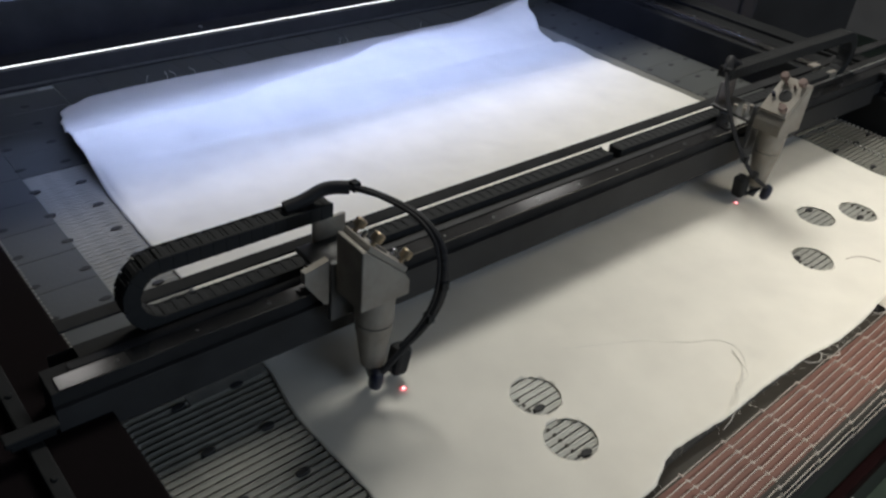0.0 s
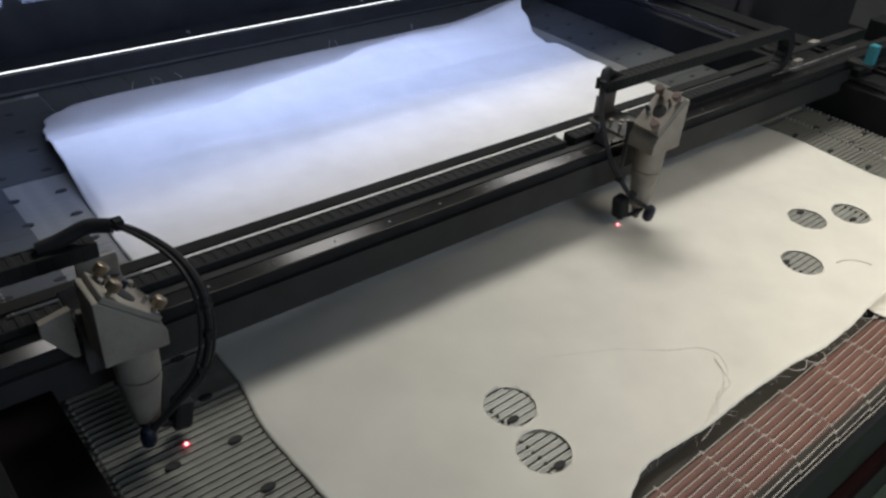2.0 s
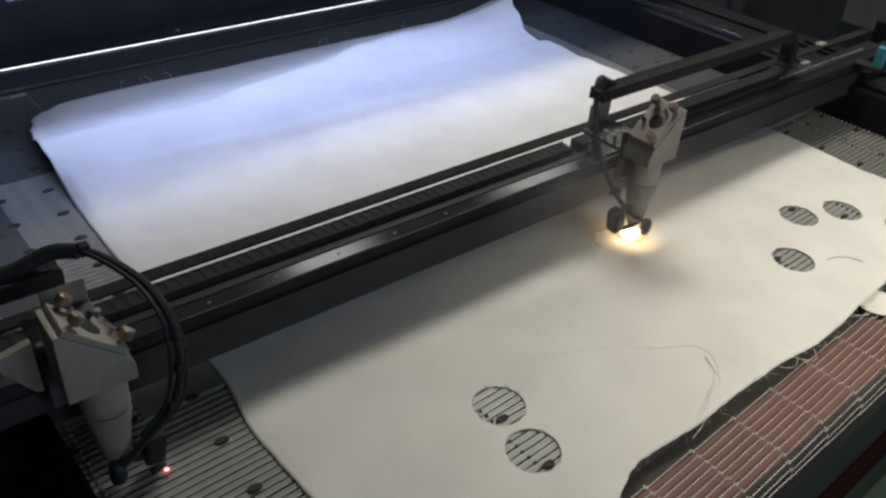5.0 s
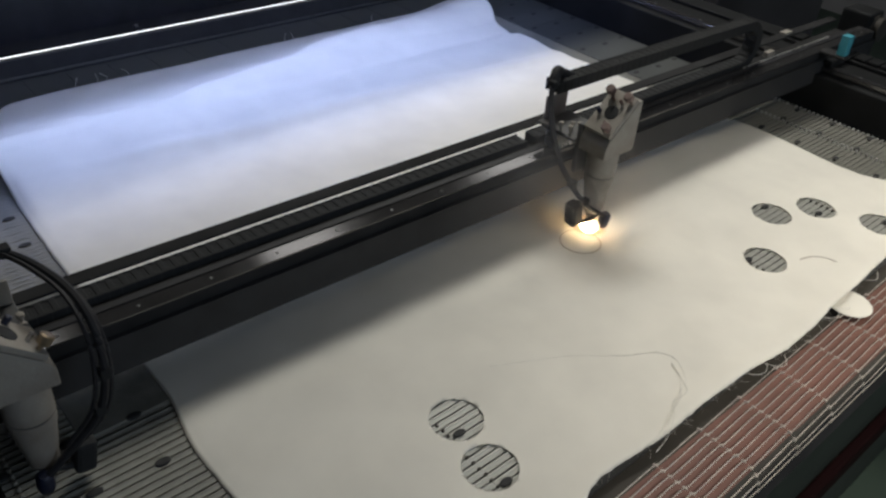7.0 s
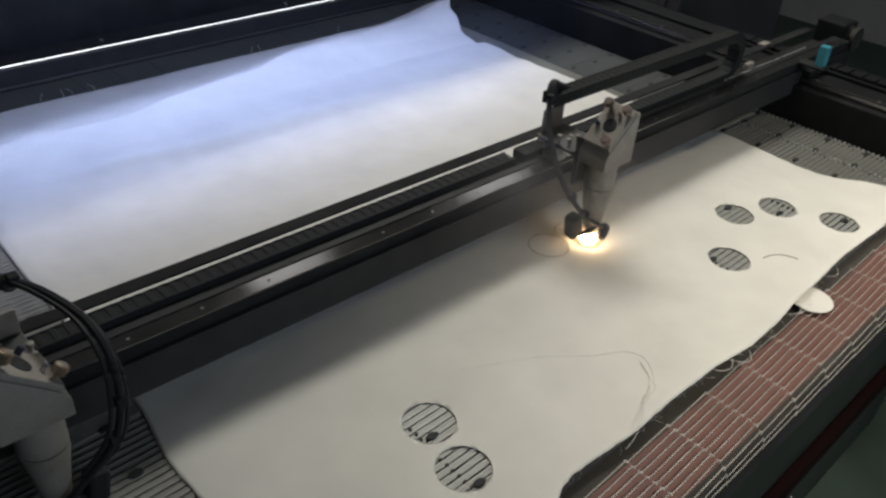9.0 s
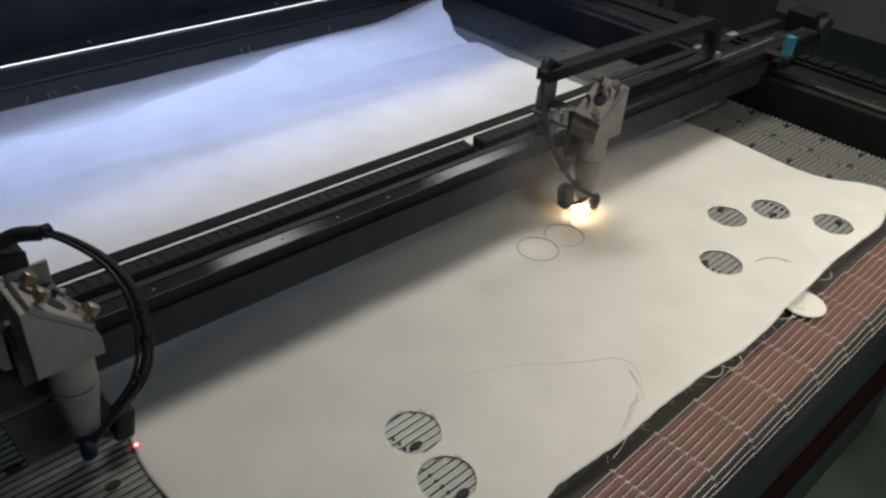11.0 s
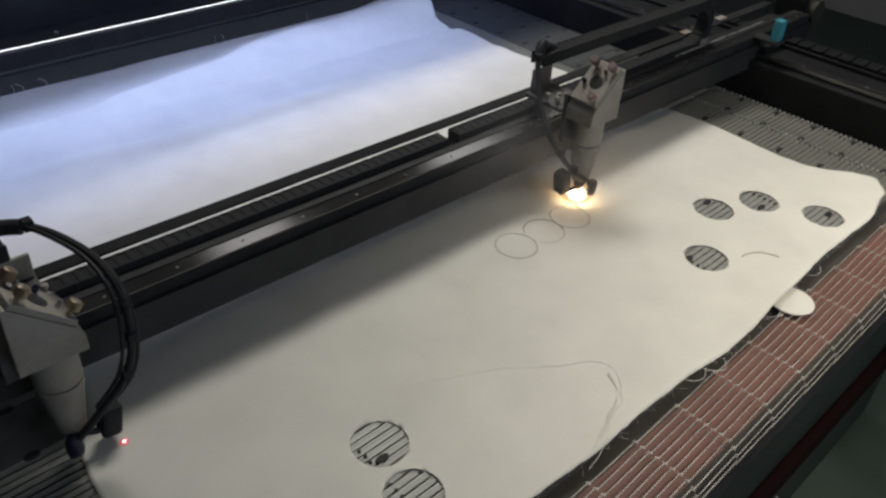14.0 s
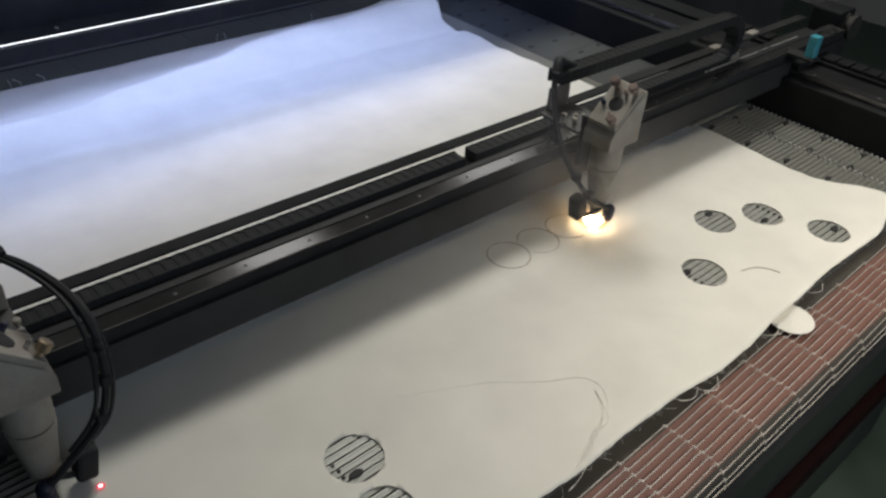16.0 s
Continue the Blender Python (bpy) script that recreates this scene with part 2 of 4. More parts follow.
def bed():
    b = thing("conveyor_bed", "long grey metal conveyor bed of fine slats and clips", "conveyor", kind="structure")
    part("support_plate", box(B(), BED_X0, BED_X1, -0.19, BED_Y1, -0.03, -0.0105), DARK_ALLOY, b)
    # one slat, split at every joint, with a slanted top and a thin raised edge, shared by all
    for shift in (0, 1):
        bm = B()
        for k in range(20):
            x0, x1 = max(BED_X0, -0.532 + 0.1 * k + 0.0001), min(BED_X1, -0.532 + 0.1 * (k + 1) - 0.0001)
            off = 0.0002 if shift else -0.0002
            outline = ((0.0004, -0.010), (0.0036, -0.010), (0.0040, -0.0006), (0.0036, 0.0), (0.0014, 0.0), (0.0006, -0.0008), (-0.0042, -0.0016), (-0.0044, -0.0022))
            ra = [bm.verts.new((x0, y + off, z)) for y, z in outline]
            rb = [bm.verts.new((x1, y - off, z)) for y, z in outline]
            for q in range(8):
                bm.faces.new((ra[q], ra[(q + 1) % 8], rb[(q + 1) % 8], rb[q]))
            bm.faces.new(list(reversed(ra)))
            bm.faces.new(rb)
        bmesh.ops.recalc_face_normals(bm, faces=bm.faces)
        me = mesh_of("slat", bm, WIRE)
        # darker past the cloth's edges; the colour takes in the shade there
        me.materials.append(DULL_WIRE)
        for p in me.polygons:
            p.material_index = 0 if -0.24 < p.center.x < 1.05 else 1
        y, k = -0.1772, 0
        while y < BED_Y1 - 0.005:
            if k % 2 == shift:
                rod = new("slat", me)
                rod.parent, rod.location = b, (0, y, 0)
            y += PITCH
            k += 1
    part("gap_floor", box(B(), BED_X0, BED_X1, -0.2155, -0.1905, -0.03, -0.014), DARK_BROWN, b)
    # smooth cover plates along the open edge; before them the slats lie bare
    plate = mesh_of("edge_plate", box(B(), BED_X0, -0.389, -0.0458, 0.0458, -0.0022, 0.0012, 0.0007), PLATE)
    y = 0.4725
    while y < BED_Y1 - 0.04:
        e = new("edge_plate", plate)
        e.parent, e.location = b, (0, y, 0)
        y += 0.0925
    # wider ones at the far end, beside the cloth and along the other side
    for x0, x1, y0, y1 in ((-0.3885, -0.20, 1.025, BED_Y1 - 0.03), (1.165, BED_X1 - 0.001, 0.49, BED_Y1 - 0.03), (-0.400, -0.25, 0.3085, 0.35)):
        wide = mesh_of("edge_plate", box(B(), x0, x1, -0.0458, 0.0458, -0.0022, 0.0010, 0.0007), PLATE if y0 > 0.4 else DULL_WIRE)
        y = y0
        while y < y1:
            e = new("edge_plate", wide)
            e.parent, e.location = b, (0, y, 0)
            y += 0.0925
    # dark plates stand in for the shaded slats behind the cloth
    rear = mesh_of("rear_shade_plate", box(B(), -0.0480, 0.0480, 1.215, BED_Y1 - 0.004, -0.0022, 0.0016, 0.0007), PLATE)
    for k in range(14):
        e = new("rear_shade_plate", rear)
        e.parent, e.location = b, (-0.15 + 0.097 * k, 0, 0)
    # dark clips that hold the rods
    clip = mesh_of("clip", lathe(B(), ((0.0105, -0.008), (0.0105, 0.0014), (0.0085, 0.0022)), steps=12), BLACK)
    for v in clip.vertices:
        v.co.y *= 0.55
    for i, x in enumerate((-0.472, -0.390, -0.307, 1.187, 1.275, 1.355)):
        for j in range(16):
            y = -0.13 + 0.0925 * j + (0.006 if i % 2 else 0) + (0.024 if x < 0 else 0)
            if -0.15 < y < BED_Y1 - 0.02:
                c = new("clip", clip)
                c.parent, c.location = b, (x - (0.045 * (0.815 - y) if x < 0 else 0), y, 0)
    for x, y in ((-0.013, -0.020), (-0.020, -0.1155), (0.932, -0.033), (0.672, -0.035), (1.014, -0.130), (0.864, 0.045)):
        c = new("clip", clip)
        c.parent, c.location = b, (x, y, 0)
    node = mesh_of("joint_node", lathe(B(), ((0.0028, -0.003), (0.0028, 0.0006), (0.0018, 0.0012)), steps=8), DARK_BROWN)
    for k in range(6):
        for nx in (-0.032, 0.668, 0.968):
            n = new("joint_node", node)
            n.parent, n.location = b, (nx + 0.001 * (k % 2), (-0.0565 if nx < 0 else -0.0105 if nx < 0.7 else 0.0015) - PITCH * k, 0)
    for k in range(3):
        n = new("joint_node", node)
        n.parent, n.location = b, (-0.0275 + 0.001 * (k % 2), 0.0085 - PITCH * k, 0)
    # rows of hinge beads; glints of the right rows are in their paler colour
    for x in (-0.486, 1.262, 1.366):
        bm = B()
        y = BED_Y0
        while y < (0.42 if x > 0 else BED_Y1 - 0.01):
            lathe(bm, ((0.0032, -0.003), (0.0032, 0.0018), (0.0025, 0.0034), (0.0012, 0.0042)), (x, y, 0), steps=8)
            y += PITCH
        tagged(part("bead_row", bm, BEAD if x > 0 else DULL_WIRE, b, "row of bright metal hinge beads", smooth=True), kind="stuff")
    return b


def front_roller():
    r = thing("front_roller", "red-brown painted front roller under a bare wire belt", "roller", kind="structure")
    # the painted bed lip and the roller that the belt turns round
    R = 0.0228
    arc = [(-0.285 - R * math.sin(a), -0.011 - R + R * math.cos(a)) for a in (radians(d) for d in range(0, 104, 8))]
    cut = 4
    red = [(-0.2165, -0.011)] + arc[:cut + 1] + [(arc[cut][0] + 0.004, arc[cut][1] - 0.008), (-0.2165, -0.024)]
    # the turn-down is a dark piece: its shading is in the colour
    dark = [(x, z - 0.001) for x, z in arc[cut:]] + [(-0.300, -0.060), (-0.2165, -0.060), (-0.2165, -0.0245), (arc[cut][0] + 0.0045, arc[cut][1] - 0.0085)]
    for name, pts, mat, label in (("bed_lip", red, RED, "red-brown painted steel"), ("drum", dark, DARK_BROWN, "roller turn, darkened where it curves away")):
        bm = B()
        va = [bm.verts.new((BED_X0, y, z)) for y, z in pts]
        vb = [bm.verts.new((BED_X1, y, z)) for y, z in pts]
        for k in range(len(pts)):
            bm.faces.new((va[k], va[(k + 1) % len(pts)], vb[(k + 1) % len(pts)], vb[k]))
        bm.faces.new(va)
        bm.faces.new(list(reversed(vb)))
        bmesh.ops.recalc_face_normals(bm, faces=bm.faces)
        part(name, bm, mat, r, label)
    # wires over the roller, and their joints
    R2 = R + 0.009
    places = []
    s = 0.0
    while s < 0.25:
        if s < 0.0685:
            places.append((-0.2165 - s, -0.002, 0))
        else:
            a = (s - 0.0685) / R2
            if a > 1.8:
                break
            places.append((-0.285 - R2 * math.sin(a), -0.011 - R + R2 * math.cos(a), math.degrees(a)))
        s += PITCH
    rods = []
    for shift in (0, 1):
        bm = B()
        for k in range(19):
            x0 = BED_X0 + 0.1 * k - 0.045
            x1, x2 = max(x0 + 0.004, BED_X0), min(x0 + 0.097, BED_X1)
            tube(bm, ((x1, 0.0, 0), (x1 + 0.004, -0.0011 - 0.0003 * shift, 0), (x2 - 0.004, 0.0011 + 0.0003 * shift, 0), (x2, 0.0002, 0)), 0.00075, 6)
        rods.append(mesh_of("wire", bm, BRIGHT_WIRE, True))
    link = mesh_of("wire_joint", box(B(), -0.0011, 0.0011, -0.0034, 0.0034, -0.0008, 0.0012, 0.0004), BRIGHT_WIRE)
    for n, (y, z, a) in enumerate(places):
        w = new("wire", rods[n % 2])
        w.parent, w.matrix_basis = r, pose(0, y, z, a, 0, 0)
        for k in range(19):
            x = BED_X0 + 0.1 * k - 0.045
            if BED_X0 < x < BED_X1:
                j = new("wire_joint", link)
                j.parent, j.matrix_basis = r, pose(x, y, z + 0.0006, a, 0, 14 if n % 2 else 6)
    return r


bed()
front_roller()

# ---- the cloth ----
HOLES = ((0.0, 0.0), (-0.020, -0.087), (0.848, 0.022), (0.945, -0.02), (0.695, -0.055), (0.995, -0.128))
HOLE_R = 0.0378
TOP = 0.0035


def ease(a, b, v):
    u = min(1, max(0, (v - a) / (b - a)))
    return u * u * (3 - 2 * u)


def along(rows, v):
    for (a, p), (b, q) in zip(rows, rows[1:]):
        if v <= b:
            return p + (q - p) * ease(a, b, v)
    return rows[-1][1]


LEFT = ((-0.25, -0.295), (0.0, -0.294), (0.15, -0.298), (0.29, -0.281), (0.64, -0.287), (0.92, -0.280), (1.04, -0.279), (1.12, -0.263), (1.18, -0.243), (1.26, -0.2))
RIGHT = ((-0.25, 1.19), (-0.14, 1.19), (0.0, 1.152), (0.25, 1.163), (0.53, 1.126), (0.85, 1.098), (1.02, 1.088), (1.14, 1.14), (1.26, 1.235), (1.3, 1.25))
FRONT = ((-0.3, -0.215), (-0.01, -0.212), (0.08, -0.188), (0.2, -0.195), (0.37, -0.196), (0.54, -0.208), (0.69, -0.199), (0.86, -0.19), (1.06, -0.192), (1.15, -0.178), (1.2, -0.14))
BACK = ((-0.3, 1.195), (-0.24, 1.222), (-0.17, 1.253), (-0.03, 1.26), (0.3, 1.257), (0.6, 1.253), (0.8, 1.25), (1.05, 1.245), (1.26, 1.235))
CREST = ((-0.3, 1.025), (-0.235, 1.02), (-0.113, 1.032), (0.03, 1.008), (0.2, 1.04), (0.38, 1.066), (0.55, 1.11), (0.75, 1.155), (1.0, 1.19), (1.26, 1.205))


def cloth_height(x, y):
    z = TOP
    n = noise.noise(Vector((x * 2.2, y * 3.0, 3.1)))
    far = ease(0.45, 1.0, y)
    z += far * (0.006 + 0.006 * n) + 0.0016 * (1 - far) * noise.noise(Vector((x * 4.5 + y * 2, y * 6.5 - x, 8.3)))
    z += 0.0017 * noise.noise(Vector((x * 9, y * 11, 1.7))) + 0.0008 * noise.noise(Vector((x * 26, y * 30, 4.2)))
    # a swell across the far end, with the free edge falling behind it
    d = y - along(CREST, x)
    up = 0.048 * (1 - 0.5 * ease(0.5, 1.0, x)) + 0.004 * noise.noise(Vector((x * 6, 3, 8)))
    fall = min(1, max(0, d / max(0.04, along(BACK, x) - along(CREST, x))))
    z += up * (math.exp(-(d / 0.13) ** 2) if d < 0 else 0.62 * (1 - fall) + 0.38 * math.exp(-d / 0.016))
    # shallow folds that run across before the swell
    for fy, slant, h, w in ((0.982, 0.0, 0.009, 0.017), (0.944, 0.0, -0.004, 0.02), (1.02, 0.05, 0.006, 0.012), (0.90, -0.05, 0.006, 0.018), (0.87, -0.05, -0.006, 0.018), (0.80, 0.06, 0.004, 0.022)):
        z -= h * math.exp(-((y - fy - slant * x - 0.012 * math.sin(x * 7 + fy * 40)) / w) ** 2) * (0.55 + 0.6 * noise.noise(Vector((x * 3, fy * 9, 2))))
    z += 0.035 * ease(0.95, 1.2, x) * ease(1.02, 1.25, y)
    # a low fold before it
    z += 0.006 * math.exp(-((y - 0.86 - 0.05 * x) / 0.05) ** 2) * ease(-0.3, 0.0, x)
    # soft lifts along the near edge and the side edges
    edge = math.exp(-((y - along(FRONT, x)) / 0.03) ** 2)
    z += edge * (0.0035 + 0.0025 * noise.noise(Vector((x * 7, 2, 5))))
    # the side edge lies down on the slats
    flat = math.exp(-((x - along(LEFT, y)) / 0.012) ** 2) * (1 - ease(0.80, 0.95, y))
    z += flat * (0.0022 + 0.0008 * noise.noise(Vector((y * 12, 7, 1))) - z)
    z += 0.004 * math.exp(-((x - 0.70) / 0.05) ** 2) * math.exp(-((y + 0.2) / 0.03) ** 2)
    z += 0.014 * ease(1.1, 1.2, x) * (1 - ease(-0.1, 0.05, y))
    # it lies close on the slats round the cut-out rings
    for hx, hy in HOLES:
        z += math.exp(-((x - hx) ** 2 + (y - hy) ** 2) / 0.0036) * ((0.0007 if hx < 0.5 else 0.0012) - z)
    return z


def fabric():
    nx, ny = 252, 244
    pts, keep = [], {}
    for j in range(ny + 1):
        for i in range(nx + 1):
            u, v = i / nx, j / ny
            x, y = -0.29 + 1.45 * u, -0.2 + 1.43 * v
            for _ in range(3):
                x0, x1 = along(LEFT, y), along(RIGHT, y)
                y0, y1 = along(FRONT, x), along(BACK, x)
                x, y = x0 + (x1 - x0) * u, y0 + (y1 - y0) * v
            if j == 0:
                y += 0.0018 * noise.noise(Vector((x * 70, 1, 9))) + 0.003 * noise.noise(Vector((x * 12, 4, 9)))
            if i in (0, nx):
                x += 0.0015 * noise.noise(Vector((y * 40, 1, 4)))
            for hx, hy in HOLES:
                d = math.hypot(x - hx, y - hy)
                if abs(d - HOLE_R) < 0.0040 and d > 0:
                    x, y = hx + (x - hx) * HOLE_R / d, hy + (y - hy) * HOLE_R / d
            pts.append((x, y, cloth_height(x, y)))
    faces = []

    def inside(f):
        cx, cy = sum(pts[k][0] for k in f) / len(f), sum(pts[k][1] for k in f) / len(f)
        return any(math.hypot(cx - hx, cy - hy) < HOLE_R * 0.992 for hx, hy in HOLES)

    def rim(k):
        return any(abs(math.hypot(pts[k][0] - hx, pts[k][1] - hy) - HOLE_R) < 1e-6 for hx, hy in HOLES)

    for j in range(ny):
        for i in range(nx):
            a = j * (nx + 1) + i
            q = (a, a + 1, a + nx + 2, a + nx + 1)
            if not any(math.hypot(pts[a][0] - hx, pts[a][1] - hy) < HOLE_R + 0.02 for hx, hy in HOLES):
                faces.append(q)
                continue
            r = [rim(k) for k in q]
            cuts = ((q[0], q[1], q[2]), (q[0], q[2], q[3])) if not (r[1] and r[3]) else ((q[0], q[1], q[3]), (q[1], q[2], q[3]))
            faces += [f for f in cuts if not inside(f)]
    me = bpy.data.meshes.new("fabric_sheet")
    me.from_pydata(pts, [], faces)
    me.materials.append(CLOTH)
    for p in me.polygons:
        p.use_smooth = True
    ob = tagged(new("fabric_sheet", me), "large off-white cotton sheet with round holes cut out, on the bed", "fabric")
    s = ob.modifiers.new("thickness", "SOLIDIFY")
    s.thickness, s.offset = 0.0013, -1
    return ob


fabric()

# ---- the gantry ----
GX0, GX1 = -0.57, 1.66


def gantry():
    g = thing("gantry", "black painted cross beam with steel guide rail over the bed", "gantry")
    part("beam", box(B(), GX0, GX1, 0.0725, 0.118, 0.066, 0.140, 0.0012), BLACK_MATT, g)
    part("face_plate", box(B(), GX0, GX1, 0.065, 0.0722, 0.0645, 0.121, 0.0008), BLACK, g, "black painted front face plate")
    part("guide_rail", box(B(), GX0 + 0.01, GX1 - 0.02, 0.0715, 0.0960, 0.1403, 0.1428, 0.0003), GUIDE, g, "polished steel guide rail")
    screw = mesh_of("rail_screw", lathe(B(), ((0.0026, 0), (0.0026, 0.0003), (0.002, 0.0006)), steps=10), DARK_ALLOY)
    for k in range(22):
        sc = new("rail_screw", screw)
        sc.parent, sc.location = g, (GX0 + 0.08 + 0.1 * k, 0.084, 0.1427)
    part("drive_belt", box(B(), GX0 + 0.03, GX1 - 0.06, 0.099, 0.111, 0.1405, 0.1430, 0.0006), RUBBER, g, "black toothed drive belt")
    # the glint along the far beam edge, built as a pale strip
    part("edge_glint", box(B(), 1.12, 1.50, 0.1135, 0.1165, 0.1404, 0.1432, 0.0005), BEAD, g, "pale strip for the glint on the beam's edge")
    part("chain_tray", box(B(), GX0 + 0.05, GX1 - 0.04, 0.1183, 0.1560, 0.124, 0.1275), BLACK_MATT, g)
    # hidden plate added to stop light leaking under the beam
    part("light_block", box(B(), GX0 + 0.02, GX1 - 0.02, 0.1565, 0.1590, 0.032, 0.1235, 0.0008), BLACK, g)
    part("rear_bar", box(B(), GX0 + 0.04, GX1 - 0.03, 0.164, 0.1875, 0.1445, 0.1485, 0.0008), BLACK_MATT, g)
    for x in (-0.3, 0.1, 0.46, 0.82, 1.2):
        part("tray_bracket", box(B(), x - 0.012, x + 0.012, 0.1183, 0.1880, 0.104, 0.1100, 0.001), DARK_ALLOY, g)
    # light caught by the lower edge, built as a pale strip
    part("lower_edge_glint", box(B(), 1.02, 1.19, 0.056, 0.0648, 0.0645, 0.0675, 0.0008), DULL_WIRE, g, "pale strip for light on the beam's lower edge")
    # end plates that ride on the side rails
    for x0, x1 in ((GX0 - 0.06, GX0 - 0.002), (1.402, 1.46)):
        e = part("end_plate", box(B(), x0, x1, 0.045, 0.0645, 0.112, 0.120, 0.002), DIM_BLACK, g)
        part("end_block", box(B(), x0 + 0.005, x1 - 0.005, 0.047, 0.063, 0.1045, 0.1118, 0.001), DIM_BLACK, e)
    for x, y, w, d in ((1.241, 0.1735, 0.03, 0.018), (1.400, 0.1780, 0.034, 0.018), (1.239, 0.1260, 0.03, 0.012)):
        part("clamp_plate", box(B(), x - w / 2, x + w / 2, y - d / 2, y + d / 2, 0.1405, 0.154, 0.0015), ALLOY, g, "small worn clamp plate")
    c = part("terminal_block", box(B(), 1.380, 1.402, 0.014, 0.035, 0.148, 0.196, 0.002), CYAN, g, "cyan plastic block")
    part("terminal_foot", box(B(), 1.373, 1.409, 0.008, 0.0720, 0.1412, 0.1478, 0.002), BLACK, c)
    part("drive_motor", box(B(), 1.6605, 1.735, 0.093, 0.173, 0.098, 0.175, 0.006), DIM_BLACK, g)
    part("motor_pulley", lathe(B(), ((0.012, 0), (0.032, 0.001), (0.032, 0.004), (0.027, 0.006), (0.027, 0.018), (0.032, 0.02), (0.032, 0.023), (0.012, 0.024)), (1.70, 0.069, 0.137), Matrix.Rotation(radians(-90), 4, "X")), DARK_BROWN, g, "worn brownish pulley", smooth=True)
    return g


GANTRY = gantry()


def laser_head(side, label, px, py):
    """side 1: the mirror block is high on the -x side; -1: the mirror image."""
    h = thing("laser_head", label, "laser head", "laser heads on the gantry")

    def sx(bm):
        if side < 0:
            for v in bm.verts:
                v.co.x = -v.co.x
            bmesh.ops.reverse_faces(bm, faces=bm.faces)
        return bm

    bm = lathe(B(), ((0.0265, 0.126), (0.027, 0.128), (0.027, 0.166), (0.0262, 0.1695)))
    part("lens_tube", bm, ALLOY, h, smooth=True)
    part("groove_ring", lathe(B(), ((0.0255, 0.1235), (0.0255, 0.1262))), DARK_ALLOY, h, smooth=True)
    bm = lathe(B(), ((0.0125, 0.046), (0.0165, 0.047), (0.0195, 0.07), (0.0235, 0.098), (0.0262, 0.112), (0.0266, 0.1235)))
    n = part("lens_holder", bm, ALLOY, h, "beige-grey tapered lens holder", smooth=True)
    part("nozzle", lathe(B(), ((0.0025, 0.018), (0.005, 0.0185), (0.0095, 0.034), (0.0120, 0.0445), (0.0120, 0.047))), DARK_ALLOY, n, "dark metal nozzle tip", smooth=True)
    # mirror block with its slanted top
    out = ((-0.042, 0.170), (0.034, 0.170), (0.034, 0.192), (0.026, 0.205), (-0.036, 0.262), (-0.042, 0.262))
    bm = prism(B(), out, -0.028, 0.030)
    bmesh.ops.bevel(bm, geom=bm.edges[:], offset=0.0016, segments=2, profile=0.5, affect="EDGES")
    block = part("mirror_block", sx(bm), ALLOY, h)
    slant = math.atan2(0.262 - 0.205, -0.036 - 0.026)
    ux, uz = math.cos(slant), math.sin(slant)
    nx, nz = (uz, -ux) if uz > 0 else (-uz, ux)
    cx, cz = -0.005, 0.2335

    def on_slant(u, w, lift):
        return Vector((cx + ux * u + nx * lift, w, cz + uz * u + nz * lift))

    bm = B()
    vs = []
    for lift in (0.0006, 0.0085):
        vs.append([bm.verts.new(on_slant(u, w, lift)) for u, w in ((-0.041, -0.027), (0.041, -0.027), (0.041, 0.029), (-0.041, 0.029))])
    bm.faces.new(vs[0])
    bm.faces.new(vs[1])
    for k in range(4):
        bm.faces.new((vs[0][k], vs[0][(k + 1) % 4], vs[1][(k + 1) % 4], vs[1][k]))
    bmesh.ops.recalc_face_normals(bm, faces=bm.faces)
    bmesh.ops.bevel(bm, geom=bm.edges[:], offset=0.0015, segments=2, profile=0.5, affect="EDGES")
    plate = part("mirror_plate", sx(bm), ALLOY, h, "dusty slanted mirror plate")
    turn = Vector((nx, 0, nz)).to_track_quat("Z", "Y").to_matrix().to_4x4()
    bm = lathe(B(), ((0.0125, 0), (0.0125, 0.0012), (0.0105, 0.0016)), on_slant(0, 0.0, 0.0085), turn, 24)
    part("mirror_seat", sx(bm), BLACK, plate, "dark round mirror seat", smooth=True)
    for u, w in ((-0.031, -0.018), (0.031, -0.018), (0.031, 0.02)):
        bm = lathe(B(), ((0.0030, 0), (0.0030, 0.007), (0.0072, 0.0072), (0.0080, 0.009), (0.0080, 0.0175), (0.0062, 0.019)), on_slant(u, w, 0.0085), turn, 16)
        part("adjusting_screw", sx(bm), BRASS if side > 0 else DULL_BRASS, plate, "sooty brass adjusting screw", smooth=True)
    bm = lathe(B(), ((0.004, 0), (0.004, 0.009), (0.002, 0.010)), on_slant(-0.006, 0.021, 0.0085), turn, 12)
    for u, w in ((-0.022, -0.006), (0.022, -0.006), (0.022, 0.012)):
        part("guide_pin", sx(lathe(B(), ((0.0028, 0), (0.0028, 0.010), (0.0018, 0.011)), on_slant(u, w, 0.0085), turn, 10)), STEEL if side > 0 else DULL_BRASS, plate, "small steel pin", smooth=True)
    part("lock_screw", sx(bm), BLUE, plate, "small blue screw", smooth=True)
    # carriage that runs on the rail
    bm = box(B(), -0.048, 0.030, 0.0312, 0.041, 0.118, 0.212, 0.002)
    carriage = part("carriage_plate", sx(bm), DARK_ALLOY, h)
    part("slide_block", sx(box(B(), -0.045, 0.035, 0.076, 0.106, 0.1436, 0.174, 0.002)), STEEL, carriage)
    part("carriage_arm", sx(box(B(), -0.045, 0.035, 0.0412, 0.1285, 0.1745, 0.181, 0.0015)), DARK_ALLOY, carriage)
